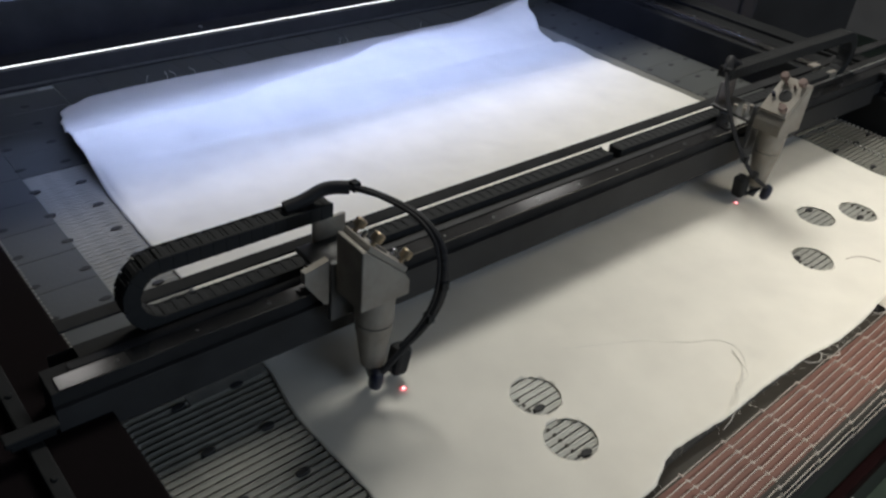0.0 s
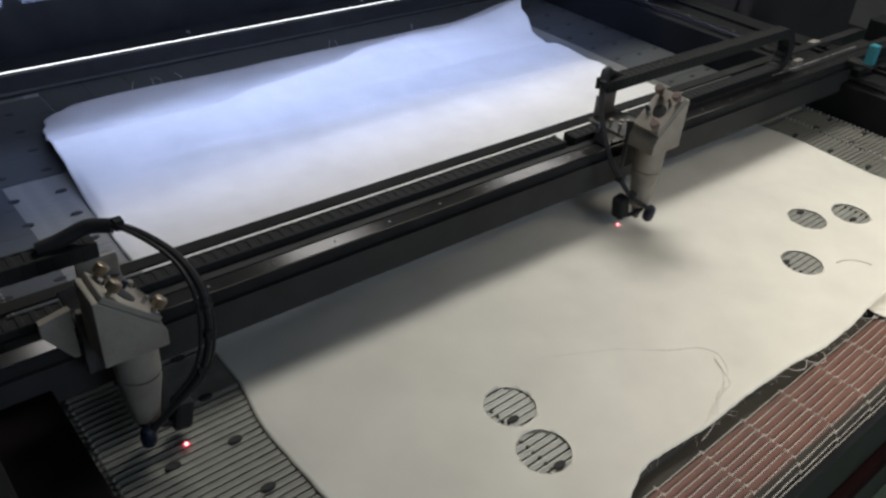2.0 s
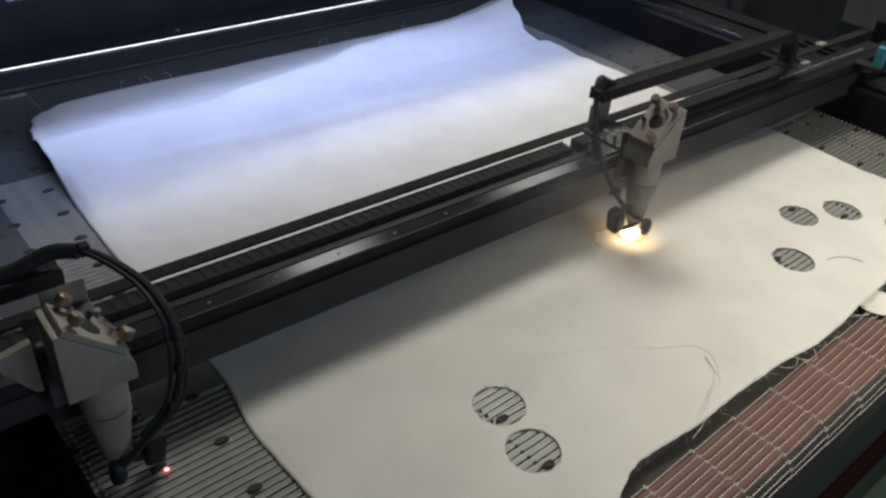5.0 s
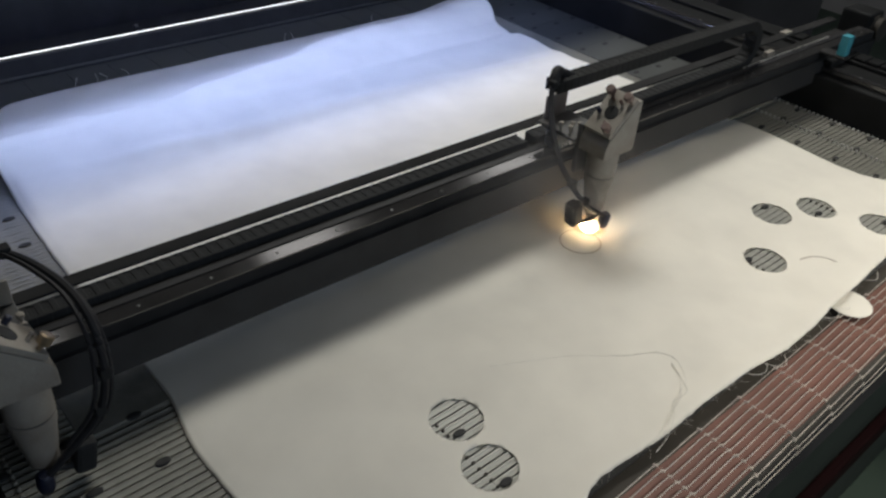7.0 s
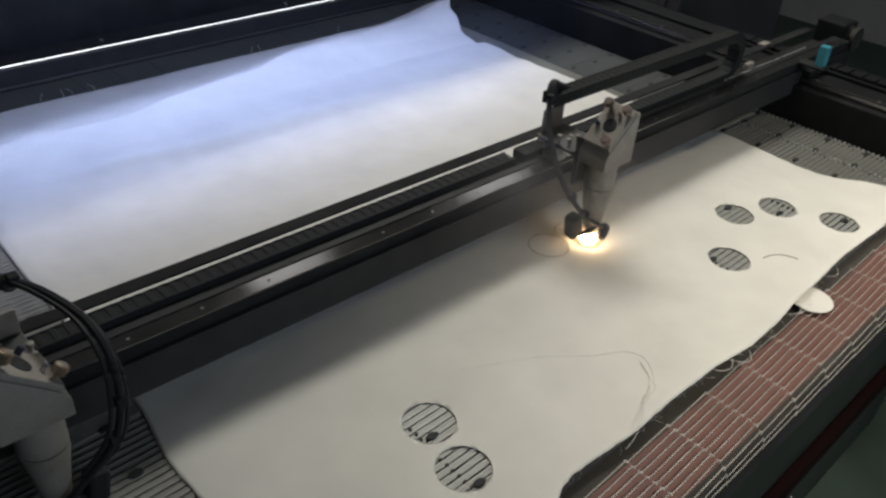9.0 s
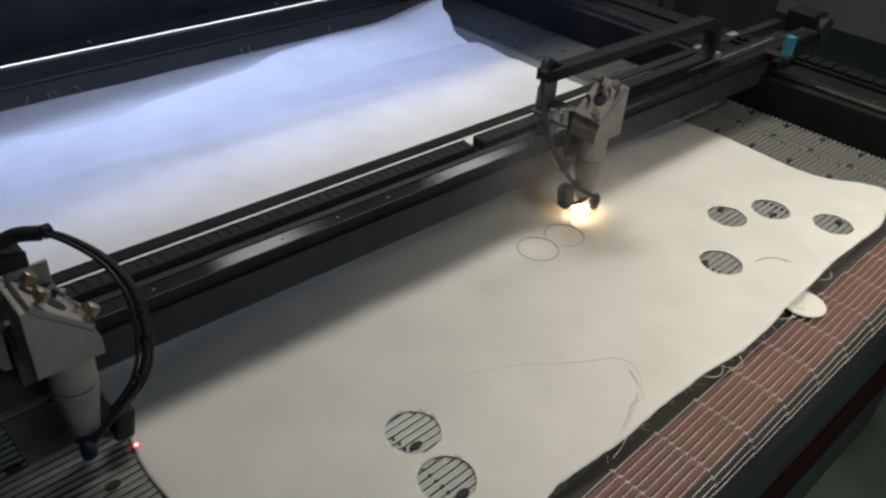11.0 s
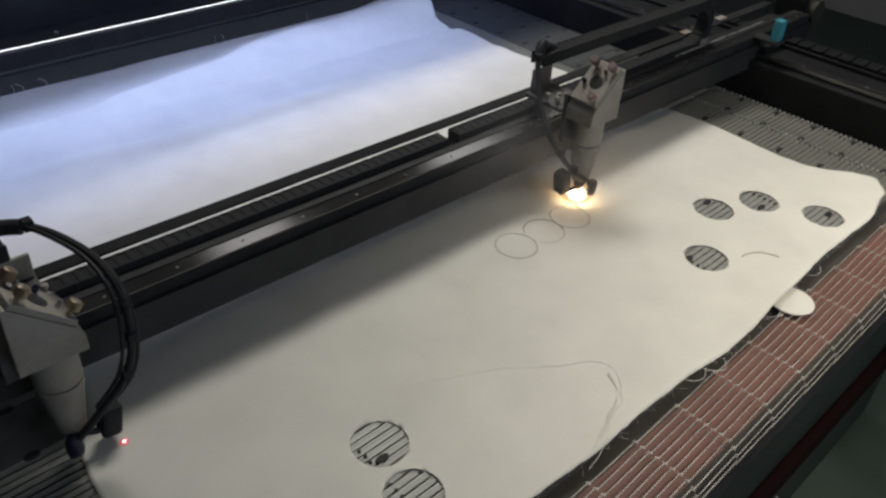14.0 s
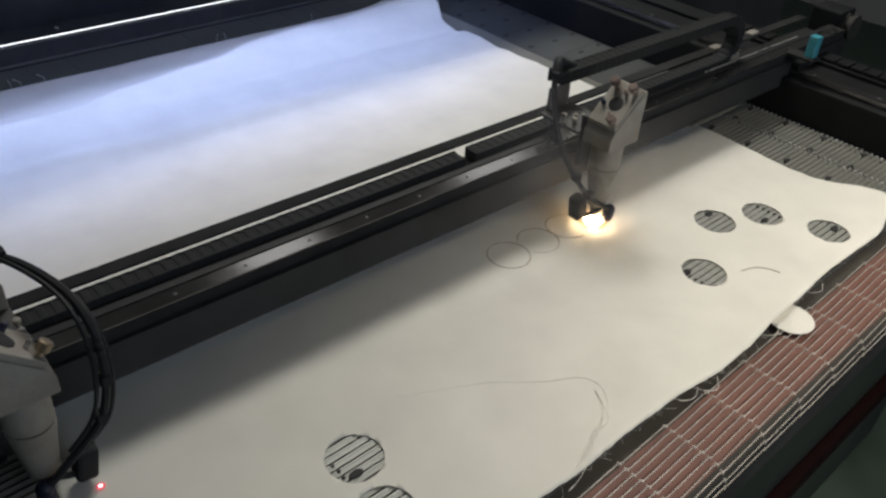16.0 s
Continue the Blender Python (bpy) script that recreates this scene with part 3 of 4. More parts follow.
    for x, y in ((0.028, 0.058), (0.014, 0.066), (0.030, 0.078), (0.004, 0.058)):
        part("spring_screw", sx(lathe(B(), ((0.0022, 0), (0.0022, 0.012), (0.0045, 0.0122), (0.0045, 0.017), (0.003, 0.018)), (x, y, 0.1808), steps=10)), ALLOY, carriage, "small worn spring screw", smooth=True)
    part("side_fin", sx(prism(B(), ((-0.0880, 0.214), (-0.0525, 0.222), (-0.0525, 0.152), (-0.0600, 0.154), (-0.0880, 0.196)), 0.030, 0.040)), ALLOY, carriage, "beige alloy fin")
    # post that carries the end of the cable chain
    o = 0 if side > 0 else -0.012
    bm = box(B(), -0.018 + o, 0.034 + o, 0.123, 0.128, 0.1815, 0.2148 if side > 0 else 0.2240, 0.001)
    part("chain_post", sx(bm), ALLOY if side > 0 else DUSTY_GREY, h)
    # pointer on a bracket, with its clip
    low = 0.015 if side > 0 else 0.024
    bm = tube(B(), ((0.0, -0.013, 0.044), (px * 0.5, (py - 0.013) * 0.5, 0.030), (px, py, 0.024)), 0.0042, 8)
    br = part("pointer_bracket", bm, PLASTIC, h, smooth=True)
    bm = box(B(), px - 0.013, px + 0.013, py - 0.013, py + 0.013, low, low + 0.046, 0.006)
    bmesh.ops.rotate(bm, cent=(px, py, low + 0.02), matrix=Matrix.Rotation(radians(10 if px > 0 else -10), 3, "Y"), verts=bm.verts)
    pointer = part("laser_pointer", bm, PLASTIC, br, "black pointer lamp")
    part("pointer_lens", lathe(B(), ((0.003, 0), (0.004, 0.001), (0.004, 0.006)), (px, py, low - 0.006), steps=12), STEEL, br)
    bm = lathe(B(), ((0.006, 0), (0.0095, 0.004), (0.0105, 0.014), (0.0095, 0.028), (0.006, 0.032)), (-0.009, -0.020, 0.019), Matrix.Rotation(radians(10), 4, "X"), 14)
    part("air_fitting", sx(bm), BLUE, br, "dark blue air fitting", smooth=True)
    # hose from the chain down to the air fitting
    if side > 0:
        run = ((-0.020, 0.132, 0.246), (0.012, 0.126, 0.258), (0.038, 0.108, 0.261), (0.058, 0.060, 0.263), (0.073, 0.004, 0.257), (0.077, -0.036, 0.232),
               (0.074, -0.048, 0.178), (0.062, -0.040, 0.122), (0.032, -0.030, 0.080), (-0.004, -0.026, 0.046))
    else:
        run = ((-0.020, 0.138, 0.252), (0.000, 0.132, 0.262), (0.016, 0.122, 0.244), (0.040, 0.096, 0.214), (0.060, 0.064, 0.182), (0.066, 0.034, 0.146),
               (0.058, 0.010, 0.112), (0.040, -0.010, 0.080), (0.010, -0.022, 0.056), (-0.004, -0.024, 0.046))
    bm = tube(B(), run, 0.0050 if side > 0 else 0.0044, 8)
    hose = part("air_hose", sx(bm), RUBBER, h, "black rubber air hose", smooth=True)
    for dx, dz in ((-0.010, 0.004), (0.006, -0.007)) if side > 0 else ((0.005, 0.002),):
        bm = tube(B(), [(x + dx * w, y + 0.008 * (1 - w), z + dz * w) for (x, y, z), w in zip(run[:-1], (0.3, 0.6, 0.9, 1, 1, 1, 1, 0.9, 0.7))], 0.0027, 6)
        part("pointer_cable", sx(bm), RUBBER, hose, smooth=True)
    bm = tube(B(), [(x - 0.006, y + 0.004, z) for x, y, z in ((-0.046, 0.136, 0.240), *run[:3])], 0.0095, 10)
    part("thick_cable", sx(bm), RUBBER, hose, "thick black wrapped cable", smooth=True)
    for p in (run[2], run[6], run[7]):
        part("cable_tie", sx(box(B(), p[0] - 0.006, p[0] + 0.006, p[1] - 0.007, p[1] + 0.007, p[2] - 0.004, p[2] + 0.010, 0.0015)), PLASTIC, hose)
    return h


HEAD_A = laser_head(1, "dusty beige-grey laser head with brass screws, beside the cloth edge", 0.040, -0.008)
HEAD_B = laser_head(-1, "dusty beige-grey laser head burning rings in the cloth", -0.036, 0.012)

# ---- cable chains ----
CHAIN_Y, CHAIN_LOW = 0.1365, 0.1395
# the top run of each chain: the one over the cloth edge hangs a little lower
CHAIN_TOPS = {1: 0.2265, -1: 0.2355}
LINK = 0.0175
LINKS = 70
LINKS_B = 81


def chain_link_mesh():
    bm = box(B(), -0.0088, 0.0088, -0.011, 0.011, -0.0100, 0.0100, 0.0008)
    for s in (-1, 1):
        box(bm, -0.0100, 0.0098, s * 0.0135 - 0.0022, s * 0.0135 + 0.0022, -0.0114, 0.0114, 0.0012)
    box(bm, -0.0040, 0.0048, -0.0125, 0.0125, -0.0112, 0.0112, 0.0016)
    # each link narrows a little towards the next, which it slips over
    for v in bm.verts:
        k = 1 - 0.04 * (v.co.x + 0.010) / 0.020
        v.co.y, v.co.z = v.co.y * k, v.co.z * k
    return mesh_of("chain_link", bm, PLASTIC)


LINK_MESH = chain_link_mesh()


def cable_chain(label, count):
    c = thing("cable_chain", label, "cable chain", "cable chains on the gantry")
    links = []
    for k in range(count):
        l = new("chain_link", LINK_MESH)
        l.parent = c
        links.append(l)
    return c, links


CHAIN_A = cable_chain("black plastic cable chain looped above the beam beside the cloth edge", LINKS)
CHAIN_B = cable_chain("black plastic cable chain looped above the far end of the beam", LINKS_B)


def chain_pose(side, xa, xf, s):
    """The pose of a link s metres along the chain: along the top, round the loop, and back along the tray."""
    full = LINK * (LINKS if side > 0 else LINKS_B)
    top_z = CHAIN_TOPS[side]
    loop_r = (top_z - CHAIN_LOW) / 2
    reach = (full - math.pi * loop_r - abs(xf - xa)) / 2
    if side > 0:
        xl = min(xa, xf) - reach
    else:
        xl = max(xa, xf) + reach
    top = abs(xl - xa)
    if s <= top:
        return pose(xa - side * s, CHAIN_Y, top_z)
    a = (s - top) / loop_r
    if a <= math.pi:
        return pose(xl - side * loop_r * math.sin(a), CHAIN_Y, top_z - loop_r + loop_r * math.cos(a), 0, -side * math.degrees(a), 0)
    return pose(xl + side * (s - top - math.pi * loop_r), CHAIN_Y, CHAIN_LOW, 0, -side * 180, 0)


# ---- flame, pointer dots and burnt rings ----
def flame():
    f = thing("cutting_flame", "small bright warm-white flame of the laser on the cloth", "flame")
    part("core", lathe(B(), ((0.005, 0.0), (0.013, 0.001), (0.0160, 0.006), (0.012, 0.014), (0.003, 0.018)), steps=18), glow("flame_core", (1.0, 0.72, 0.42), 105), f, smooth=True)
    # clear glowing shells imitate the soft halo round the flame
    for k, (r, c, st) in enumerate(((0.0225, 0.62, 2.4), (0.027, 0.82, 1.9), (0.032, 0.92, 1.5), (0.038, 0.963, 1.3))):
        rnd = random.Random(5 + k)
        bm = lathe(B(), [(r * q, z * r) for q, z in ((0.72, 0.02), (0.90, 0.10), (1.0, 0.28), (0.86, 0.55), (0.5, 0.75), (0.1, 0.85))], steps=22)
        for v in bm.verts:
            v.co.x *= 1 + 0.06 * rnd.uniform(-1, 1)
            v.co.y *= 1 + 0.06 * rnd.uniform(-1, 1)
        part("flare", bm, glow("flame_flare", (1.0, 0.60, 0.30), st, c), f, "thin orange glow shell round the flame", smooth=True)
    return f


FLAME = flame()


def smoke_material():
    """Thin grey smoke, thickest in the middle of each veil and torn at its rim."""
    m = bpy.data.materials.new("thin_smoke")
    m.use_nodes = True
    nt = m.node_tree
    nt.nodes.clear()
    out, mx = nt.nodes.new("ShaderNodeOutputMaterial"), nt.nodes.new("ShaderNodeMixShader")
    clear, body, back = nt.nodes.new("ShaderNodeBsdfTransparent"), nt.nodes.new("ShaderNodeBsdfDiffuse"), nt.nodes.new("ShaderNodeBsdfTranslucent")
    both = nt.nodes.new("ShaderNodeMixShader")
    both.inputs[0].default_value = 0.5
    for b in (body, back):
        b.inputs[0].default_value = (0.72, 0.68, 0.64, 1)
    nt.links.new(body.outputs[0], both.inputs[1])
    nt.links.new(back.outputs[0], both.inputs[2])
    tc, n = nt.nodes.new("ShaderNodeTexCoord"), nt.nodes.new("ShaderNodeTexNoise")
    n.inputs["Scale"].default_value, n.inputs["Detail"].default_value = 9, 3
    nt.links.new(tc.outputs["Object"], n.inputs["Vector"])
    uv = nt.nodes.new("ShaderNodeUVMap")
    shift, grad = nt.nodes.new("ShaderNodeVectorMath"), nt.nodes.new("ShaderNodeTexGradient")
    shift.operation = "MULTIPLY_ADD"
    shift.inputs[1].default_value, shift.inputs[2].default_value = (2, 2, 0), (-1, -1, 0)
    grad.gradient_type = "QUADRATIC_SPHERE"
    nt.links.new(uv.outputs[0], shift.inputs[0])
    nt.links.new(shift.outputs[0], grad.inputs[0])
    thick, limit = nt.nodes.new("ShaderNodeMath"), nt.nodes.new("ShaderNodeMath")
    thick.operation = limit.operation = "MULTIPLY"
    nt.links.new(n.outputs["Fac"], thick.inputs[0])
    nt.links.new(grad.outputs["Fac"], thick.inputs[1])
    nt.links.new(thick.outputs[0], limit.inputs[0])
    limit.inputs[1].default_value = 0.5
    nt.links.new(limit.outputs[0], mx.inputs[0])
    nt.links.new(clear.outputs[0], mx.inputs[1])
    nt.links.new(both.outputs[0], mx.inputs[2])
    nt.links.new(mx.outputs[0], out.inputs[0])
    return m


def smoke():
    """Curved veils of smoke that drift up from the cut and over the beam."""
    s, mat = thing("smoke", "thin grey smoke drifting up from the cut", "smoke"), smoke_material()
    for n, (cx, cy, cz, w, h, bend) in enumerate(((-0.06, -0.02, 0.11, 0.34, 0.30, 0.05), (-0.16, 0.04, 0.16, 0.42, 0.34, -0.06), (0.05, -0.05, 0.09, 0.36, 0.26, 0.06))):
        bm = B()
        uv = bm.loops.layers.uv.new("veil")
        grid = {}
        for j in range(9):
            for i in range(11):
                u, v = i / 10, j / 8
                y = cy + bend * (math.cos((u - 0.5) * 2.6) - 0.7) + 0.08 * (v - 0.5) + 0.015 * noise.noise(Vector((u * 4, v * 4, n)))
                grid[i, j] = bm.verts.new((cx + (u - 0.5) * w + 0.05 * (0.5 - v), y, cz + (v - 0.5) * h))
        for j in range(8):
            for i in range(10):
                f = bm.faces.new((grid[i, j], grid[i + 1, j], grid[i + 1, j + 1], grid[i, j + 1]))
                for loop, (a, b) in zip(f.loops, ((i, j), (i + 1, j), (i + 1, j + 1), (i, j + 1))):
                    loop[uv].uv = (a / 10, b / 8)
        part("veil", bm, mat, s, smooth=True)
    return s


SMOKE = smoke()
DOT_GLOW, DOT_RIM = glow("pointer_red", (1.0, 0.55, 0.55), 3.0), glow("pointer_red_rim", (0.9, 0.06, 0.1), 0.9, 0.5)


def pointer_dot():
    d = thing("pointer_dot", "small red pointer light dot on the cloth", "light dot", "pointer dots")
    part("spot", lathe(B(), ((0.0027, 0), (0.0024, 0.0006)), steps=14), DOT_GLOW, d)
    part("rim", lathe(B(), ((0.0054, -0.0003), (0.0050, 0.0002)), steps=18), DOT_RIM, d)
    return d


DOT_A, DOT_B = pointer_dot(), pointer_dot()
ARCS = 18


def burn_ring():
    r = thing("burnt_ring", "thin dark ring burnt into the cloth by the laser", "cut line", "burnt rings")
    arcs = []
    for k in range(ARCS):
        bm = B()
        a0, a1 = math.pi - 2 * math.pi * k / ARCS, math.pi - 2 * math.pi * (k + 1) / ARCS
        rows = []
        for q in range(5):
            a = a0 + (a1 - a0) * q / 4
            w = 0.0011 + 0.0005 * noise.noise(Vector((math.cos(a) * 3, math.sin(a) * 3, 1)))
            rows.append([bm.verts.new(((RING_R + s) * math.cos(a), (RING_R + s) * math.sin(a), z)) for s, z in ((-w, 0), (-w * 0.5, 0.0006), (w * 0.5, 0.0006), (w, 0))])
        for lo, hi in zip(rows, rows[1:]):
            for q in range(3):
                bm.faces.new((lo[q], lo[q + 1], hi[q + 1], hi[q]))
        arcs.append(part("arc", bm, BURN, r))
    return r, arcs


RINGS = []
for rx in RING_X:
    ring, arcs = burn_ring()
    ring.location = (rx, RING_Y, 0)
    RINGS.append(arcs)

# ---- small things on and by the cloth ----


def loose_thread(label, pts, radius=0.0005):
    t = tagged(new("loose_thread", mesh_of("loose_thread", tube(B(), pts, radius, 6), THREAD, True)), label, "thread", "loose threads")
    return t


def on_cloth(x, y, lift=0.0004):
    return x, y, cloth_height(x, y) + lift


loose_thread("curled loose cotton thread lying on the cloth near its front edge",
             [on_cloth(x, y) for x, y in ((0.265, -0.045), (0.285, -0.062), (0.327, -0.085), (0.34, -0.108), (0.335, -0.127), (0.314, -0.15), (0.292, -0.158), (0.27, -0.17), (0.235, -0.176), (0.205, -0.188))])
loose_thread("thin loose cotton thread trailing over the cloth edge",
             [on_cloth(x, y) for x, y in ((0.318, -0.135), (0.296, -0.165), (0.262, -0.166), (0.24, -0.183))] + [(0.20, -0.2, 0.006), (0.17, -0.205, 0.003)])
loose_thread("faint straight cotton thread lying flat on the cloth",
             [on_cloth(x, y, 0.0001) for x, y in ((0.105, 0.045), (0.145, 0.026), (0.19, 0.004), (0.225, -0.014), (0.262, -0.046))], 0.0004)
for n in range(2):
    d, e = 0.004 * n - 0.006, 0.003 * (n % 2)
    loose_thread("frayed cotton strand curling along the cut cloth edge",
                 [on_cloth(x + d, y + e, 0.0008) for x, y in ((0.330, -0.118), (0.318, -0.142), (0.300, -0.156), (0.283, -0.164), (0.262, -0.172 + e), (0.242, -0.181), (0.222 - d, -0.186), (0.200, -0.190 + d))], 0.0005)
for n, (x, y) in enumerate(((0.40, -0.2), (0.44, -0.206), (0.62, -0.203), (0.66, -0.2), (0.78, -0.195))):
    loose_thread("frayed thread hanging from the cloth edge onto the wires",
                 [(x, y + 0.006, 0.006), (x + 0.006, y - 0.008, 0.007), (x + 0.026, y - 0.014 - 0.005 * (n % 2), 0.005), (x + 0.05, y - 0.004, 0.003)])
for n, x in enumerate((-0.02, 0.03, 0.05, 0.52, 0.545, 0.1, 0.8)):
    yb = along(BACK, x)
    loose_thread("short frayed thread standing from the far cloth edge",
                 [(x, yb - 0.004, cloth_height(x, yb) + 0.001), (x + 0.004, yb + 0.006, cloth_height(x, yb) + 0.006), (x + 0.012 - 0.01 * (n % 3), yb + 0.014, cloth_height(x, yb) + 0.014)])


def frayed_fringe():
    """Short loose fibres all along the cut front edge of the cloth."""
    bm, rnd = B(), random.Random(21)
    for k in range(70):
        x = rnd.uniform(-0.15, 1.13)
        y = along(FRONT, x) + 0.002
        n = rnd.uniform(0.003, 0.011) * (1.6 if 0.15 < x < 0.75 else 1.0)
        lean = rnd.uniform(-0.9, 0.9)
        z = cloth_height(x, y)
        tube(bm, ((x, y, z - 0.0005), (x + lean * n * 0.5, y - n * 0.6, z + rnd.uniform(0, 0.0015)), (x + lean * n * 1.3, y - n, z - rnd.uniform(0, 0.003))), 0.00018, 3)
    tagged(new("frayed_fringe", mesh_of("frayed_fringe", bm, THREAD)), "short frayed cotton fibres along the cut cloth edge", "frayed threads", kind="stuff")


frayed_fringe()
# a short burnt slit
bm = tube(B(), [on_cloth(x, y, 0.0002) for x, y in ((0.748, -0.094), (0.765, -0.098), (0.782, -0.108), (0.792, -0.122), (0.797, -0.138))], 0.0009, 6)
tagged(new("burnt_slit", mesh_of("burnt_slit", bm, CHAR)), "short curved dark slit burnt in the cloth", "cut line")


def cloth_scrap():
    bm = lathe(B(), ((HOLE_R - 0.0004, 0), (HOLE_R, 0.0005), (HOLE_R - 0.0003, 0.0012)), steps=40)
    ob = tagged(new("cloth_scrap", mesh_of("cloth_scrap", bm, CLOTH)), "small round off-white cut-out on the wire belt", "fabric scrap")
    ob.matrix_world = pose(0.703, -0.2095, -0.0006, 0, 0, 0)


cloth_scrap()

# ---- machine body round the bed ----


def side_beam(name, x0, x1, rail_x, label):
    s = thing(name, label, "machine beam", kind="structure")
    part("beam", box(B(), x0, x1, -0.42, 1.62, -0.3, 0.088, 0.004), DIM_BLACK if x0 > 0 else BEAM_RED, s)
    # left rail and bolts take the darkened black, as that side is dim
    part("side_rail", box(B(), rail_x - 0.009, rail_x + 0.009, -0.36, 1.5, 0.0885, 0.104, 0.002), GUIDE if x0 > 0 else DIM_BLACK, s, "steel side guide rail")
    for k in range(12):
        part("rail_bolt", lathe(B(), ((0.004, 0), (0.004, 0.002), (0.003, 0.003)), (rail_x, -0.3 + 0.15 * k, 0.104), steps=10), DARK_ALLOY if x0 > 0 else DIM_BLACK, s)
    return s


side_beam("side_beam_right", 1.378, 1.60, 1.41, "black machine side beam with a steel rail")
side_beam("side_beam_left", -0.76, -0.508, -0.60, "black machine side beam with a steel rail")


def rear_beam():
    r = thing("rear_beam", "black rear machine beam with a thin white light strip", "machine beam", kind="structure")
    part("beam", box(B(), -0.506, 1.376, 1.382, 1.46, -0.2, 0.054, 0.003), BLACK, r)
    part("light_strip", box(B(), -0.506, 1.376, 1.3791, 1.3813, 0.0550, 0.0568, 0.0005), glow("strip_white", (0.92, 0.95, 1.0), 2.4), r, "thin cool-white light strip")
    part("bright_edge", box(B(), -0.506, 1.376, 1.3785, 1.3815, 0.0470, 0.0505, 0.0008), DARK_ALLOY, r, "dull metal edge strip")
    part("lower_lip", box(B(), -0.506, 1.376, 1.378, 1.3815, 0.002, 0.008, 0.001), DARK_ALLOY, r)
    for x in (0.74, 0.2, -0.3):
        part("bolt", lathe(B(), ((0.006, 0), (0.006, 0.004), (0.0045, 0.005)), (x, 1.42, 0.0538), steps=12), STEEL, r)
    return r


rear_beam()
# light top bounces light to the far cloth; back dark for the dimness there
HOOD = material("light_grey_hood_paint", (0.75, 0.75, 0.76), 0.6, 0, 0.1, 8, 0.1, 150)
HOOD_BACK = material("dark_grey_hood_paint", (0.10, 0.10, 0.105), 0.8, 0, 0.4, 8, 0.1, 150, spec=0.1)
# hood added to keep the ceiling light off the bed's rear
hood = thing("shading_hood", "hood added to shade the rear of the bed, light grey top unseen", "machine cover", kind="structure")
part("hood_top", box(B(), -0.76, 1.60, 0.903, 2.0, 0.405, 0.425, 0.004), HOOD, hood)
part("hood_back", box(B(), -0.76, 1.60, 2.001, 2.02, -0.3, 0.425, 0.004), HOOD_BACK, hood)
part("hood_side", box(B(), -0.78, -0.761, 1.03, 2.0, 0.09, 0.425, 0.003), DIM_BLACK, hood)
part("hood_side", box(B(), 1.601, 1.62, 1.03, 2.0, 0.09, 0.425, 0.003), DIM_BLACK, hood)
# unseen lamp body added for the blue rear fill
tubelamp = thing("rear_fill_lamp", "unseen cool-white lamp tube added under the hood edge", "lamp")
part("tube", lathe(B(), ((0.006, -0.9), (0.007, -0.89), (0.007, 0.89), (0.006, 0.9)), (0.32, 0.912, 0.394), Matrix.Rotation(radians(90), 4, "Y"), 14), glow("cool_tube", (0.6, 0.75, 1.0), 0.6), tubelamp, smooth=True)
part("lamp_bracket", box(B(), -0.55, 1.25, 0.905, 0.94, 0.4015, 0.4045, 0.001), DARK_ALLOY, tubelamp)

# slotted strip added to dim the fill behind the cloth's swell
shade = B()
box(shade, -0.53, 1.23, 0.9405, 0.9420, 0.3960, 0.4010)
for k in range(22):
    x = -0.53 + 0.08 * k
    box(shade, x, x + 0.05, 0.9405, 0.9420, 0.3425 + 0.0135 * (x + 0.53), 0.3959)
part("light_baffle", shade, BLACK_MATT, tubelamp, "unseen slotted black strip added to cut the lamp's light")

front = thing("machine_front", "dark green lower machine front with a dark red rail", "machine body", kind="structure")
part("front_beam", box(B(), -0.76, 1.60, -0.290, -0.262, -0.200, -0.0605, 0.006), BLACK_MATT, front)
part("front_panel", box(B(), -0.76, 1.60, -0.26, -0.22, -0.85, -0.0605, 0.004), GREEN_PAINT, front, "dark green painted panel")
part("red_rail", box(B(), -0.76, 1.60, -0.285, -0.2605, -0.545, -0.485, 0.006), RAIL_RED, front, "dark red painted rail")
part("panel_bolt", lathe(B(), ((0.006, 0), (0.006, 0.004), (0.004, 0.006)), (0.98, -0.2605, -0.70), Matrix.Rotation(radians(90), 4, "X"), 12), STEEL, front)
panel = thing("left_cover", "dark red painted machine cover beside the bed", "machine cover", kind="structure")
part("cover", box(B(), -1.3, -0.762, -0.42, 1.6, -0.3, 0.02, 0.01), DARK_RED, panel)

# ---- the room ----
tagged(new("floor", mesh_of("floor", box(B(), -4, 5, -4, 5, -0.9, -0.85), GREEN)), "dark green workshop floor", "floor", kind="structure")
for nm, c in (("wall_north", (-4, 5, 5.0, 5.1, -0.85, 2.6)), ("wall_east", (5.0, 5.1, -4, 5, -0.85, 2.6)), ("wall_west", (-4.1, -4.0, -4, 5, -0.85, 2.6))):
    tagged(new(nm, mesh_of(nm, box(B(), *c), WALL)), "plain grey workshop wall", "wall", kind="structure")
# the opening and its window are added to carry the cool fill
south = thing("wall_south", "plain grey workshop wall with an added window opening", "wall", kind="structure")
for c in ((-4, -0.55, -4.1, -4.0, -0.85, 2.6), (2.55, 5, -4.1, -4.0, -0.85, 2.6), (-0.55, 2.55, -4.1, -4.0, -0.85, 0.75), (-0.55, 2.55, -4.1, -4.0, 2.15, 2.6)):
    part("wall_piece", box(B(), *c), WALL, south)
pane_frame = thing("fill_window", "unseen workshop window added for cool fill light", "window", kind="structure")
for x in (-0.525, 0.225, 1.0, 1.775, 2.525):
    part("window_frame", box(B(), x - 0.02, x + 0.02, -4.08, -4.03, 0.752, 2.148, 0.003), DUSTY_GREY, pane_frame)
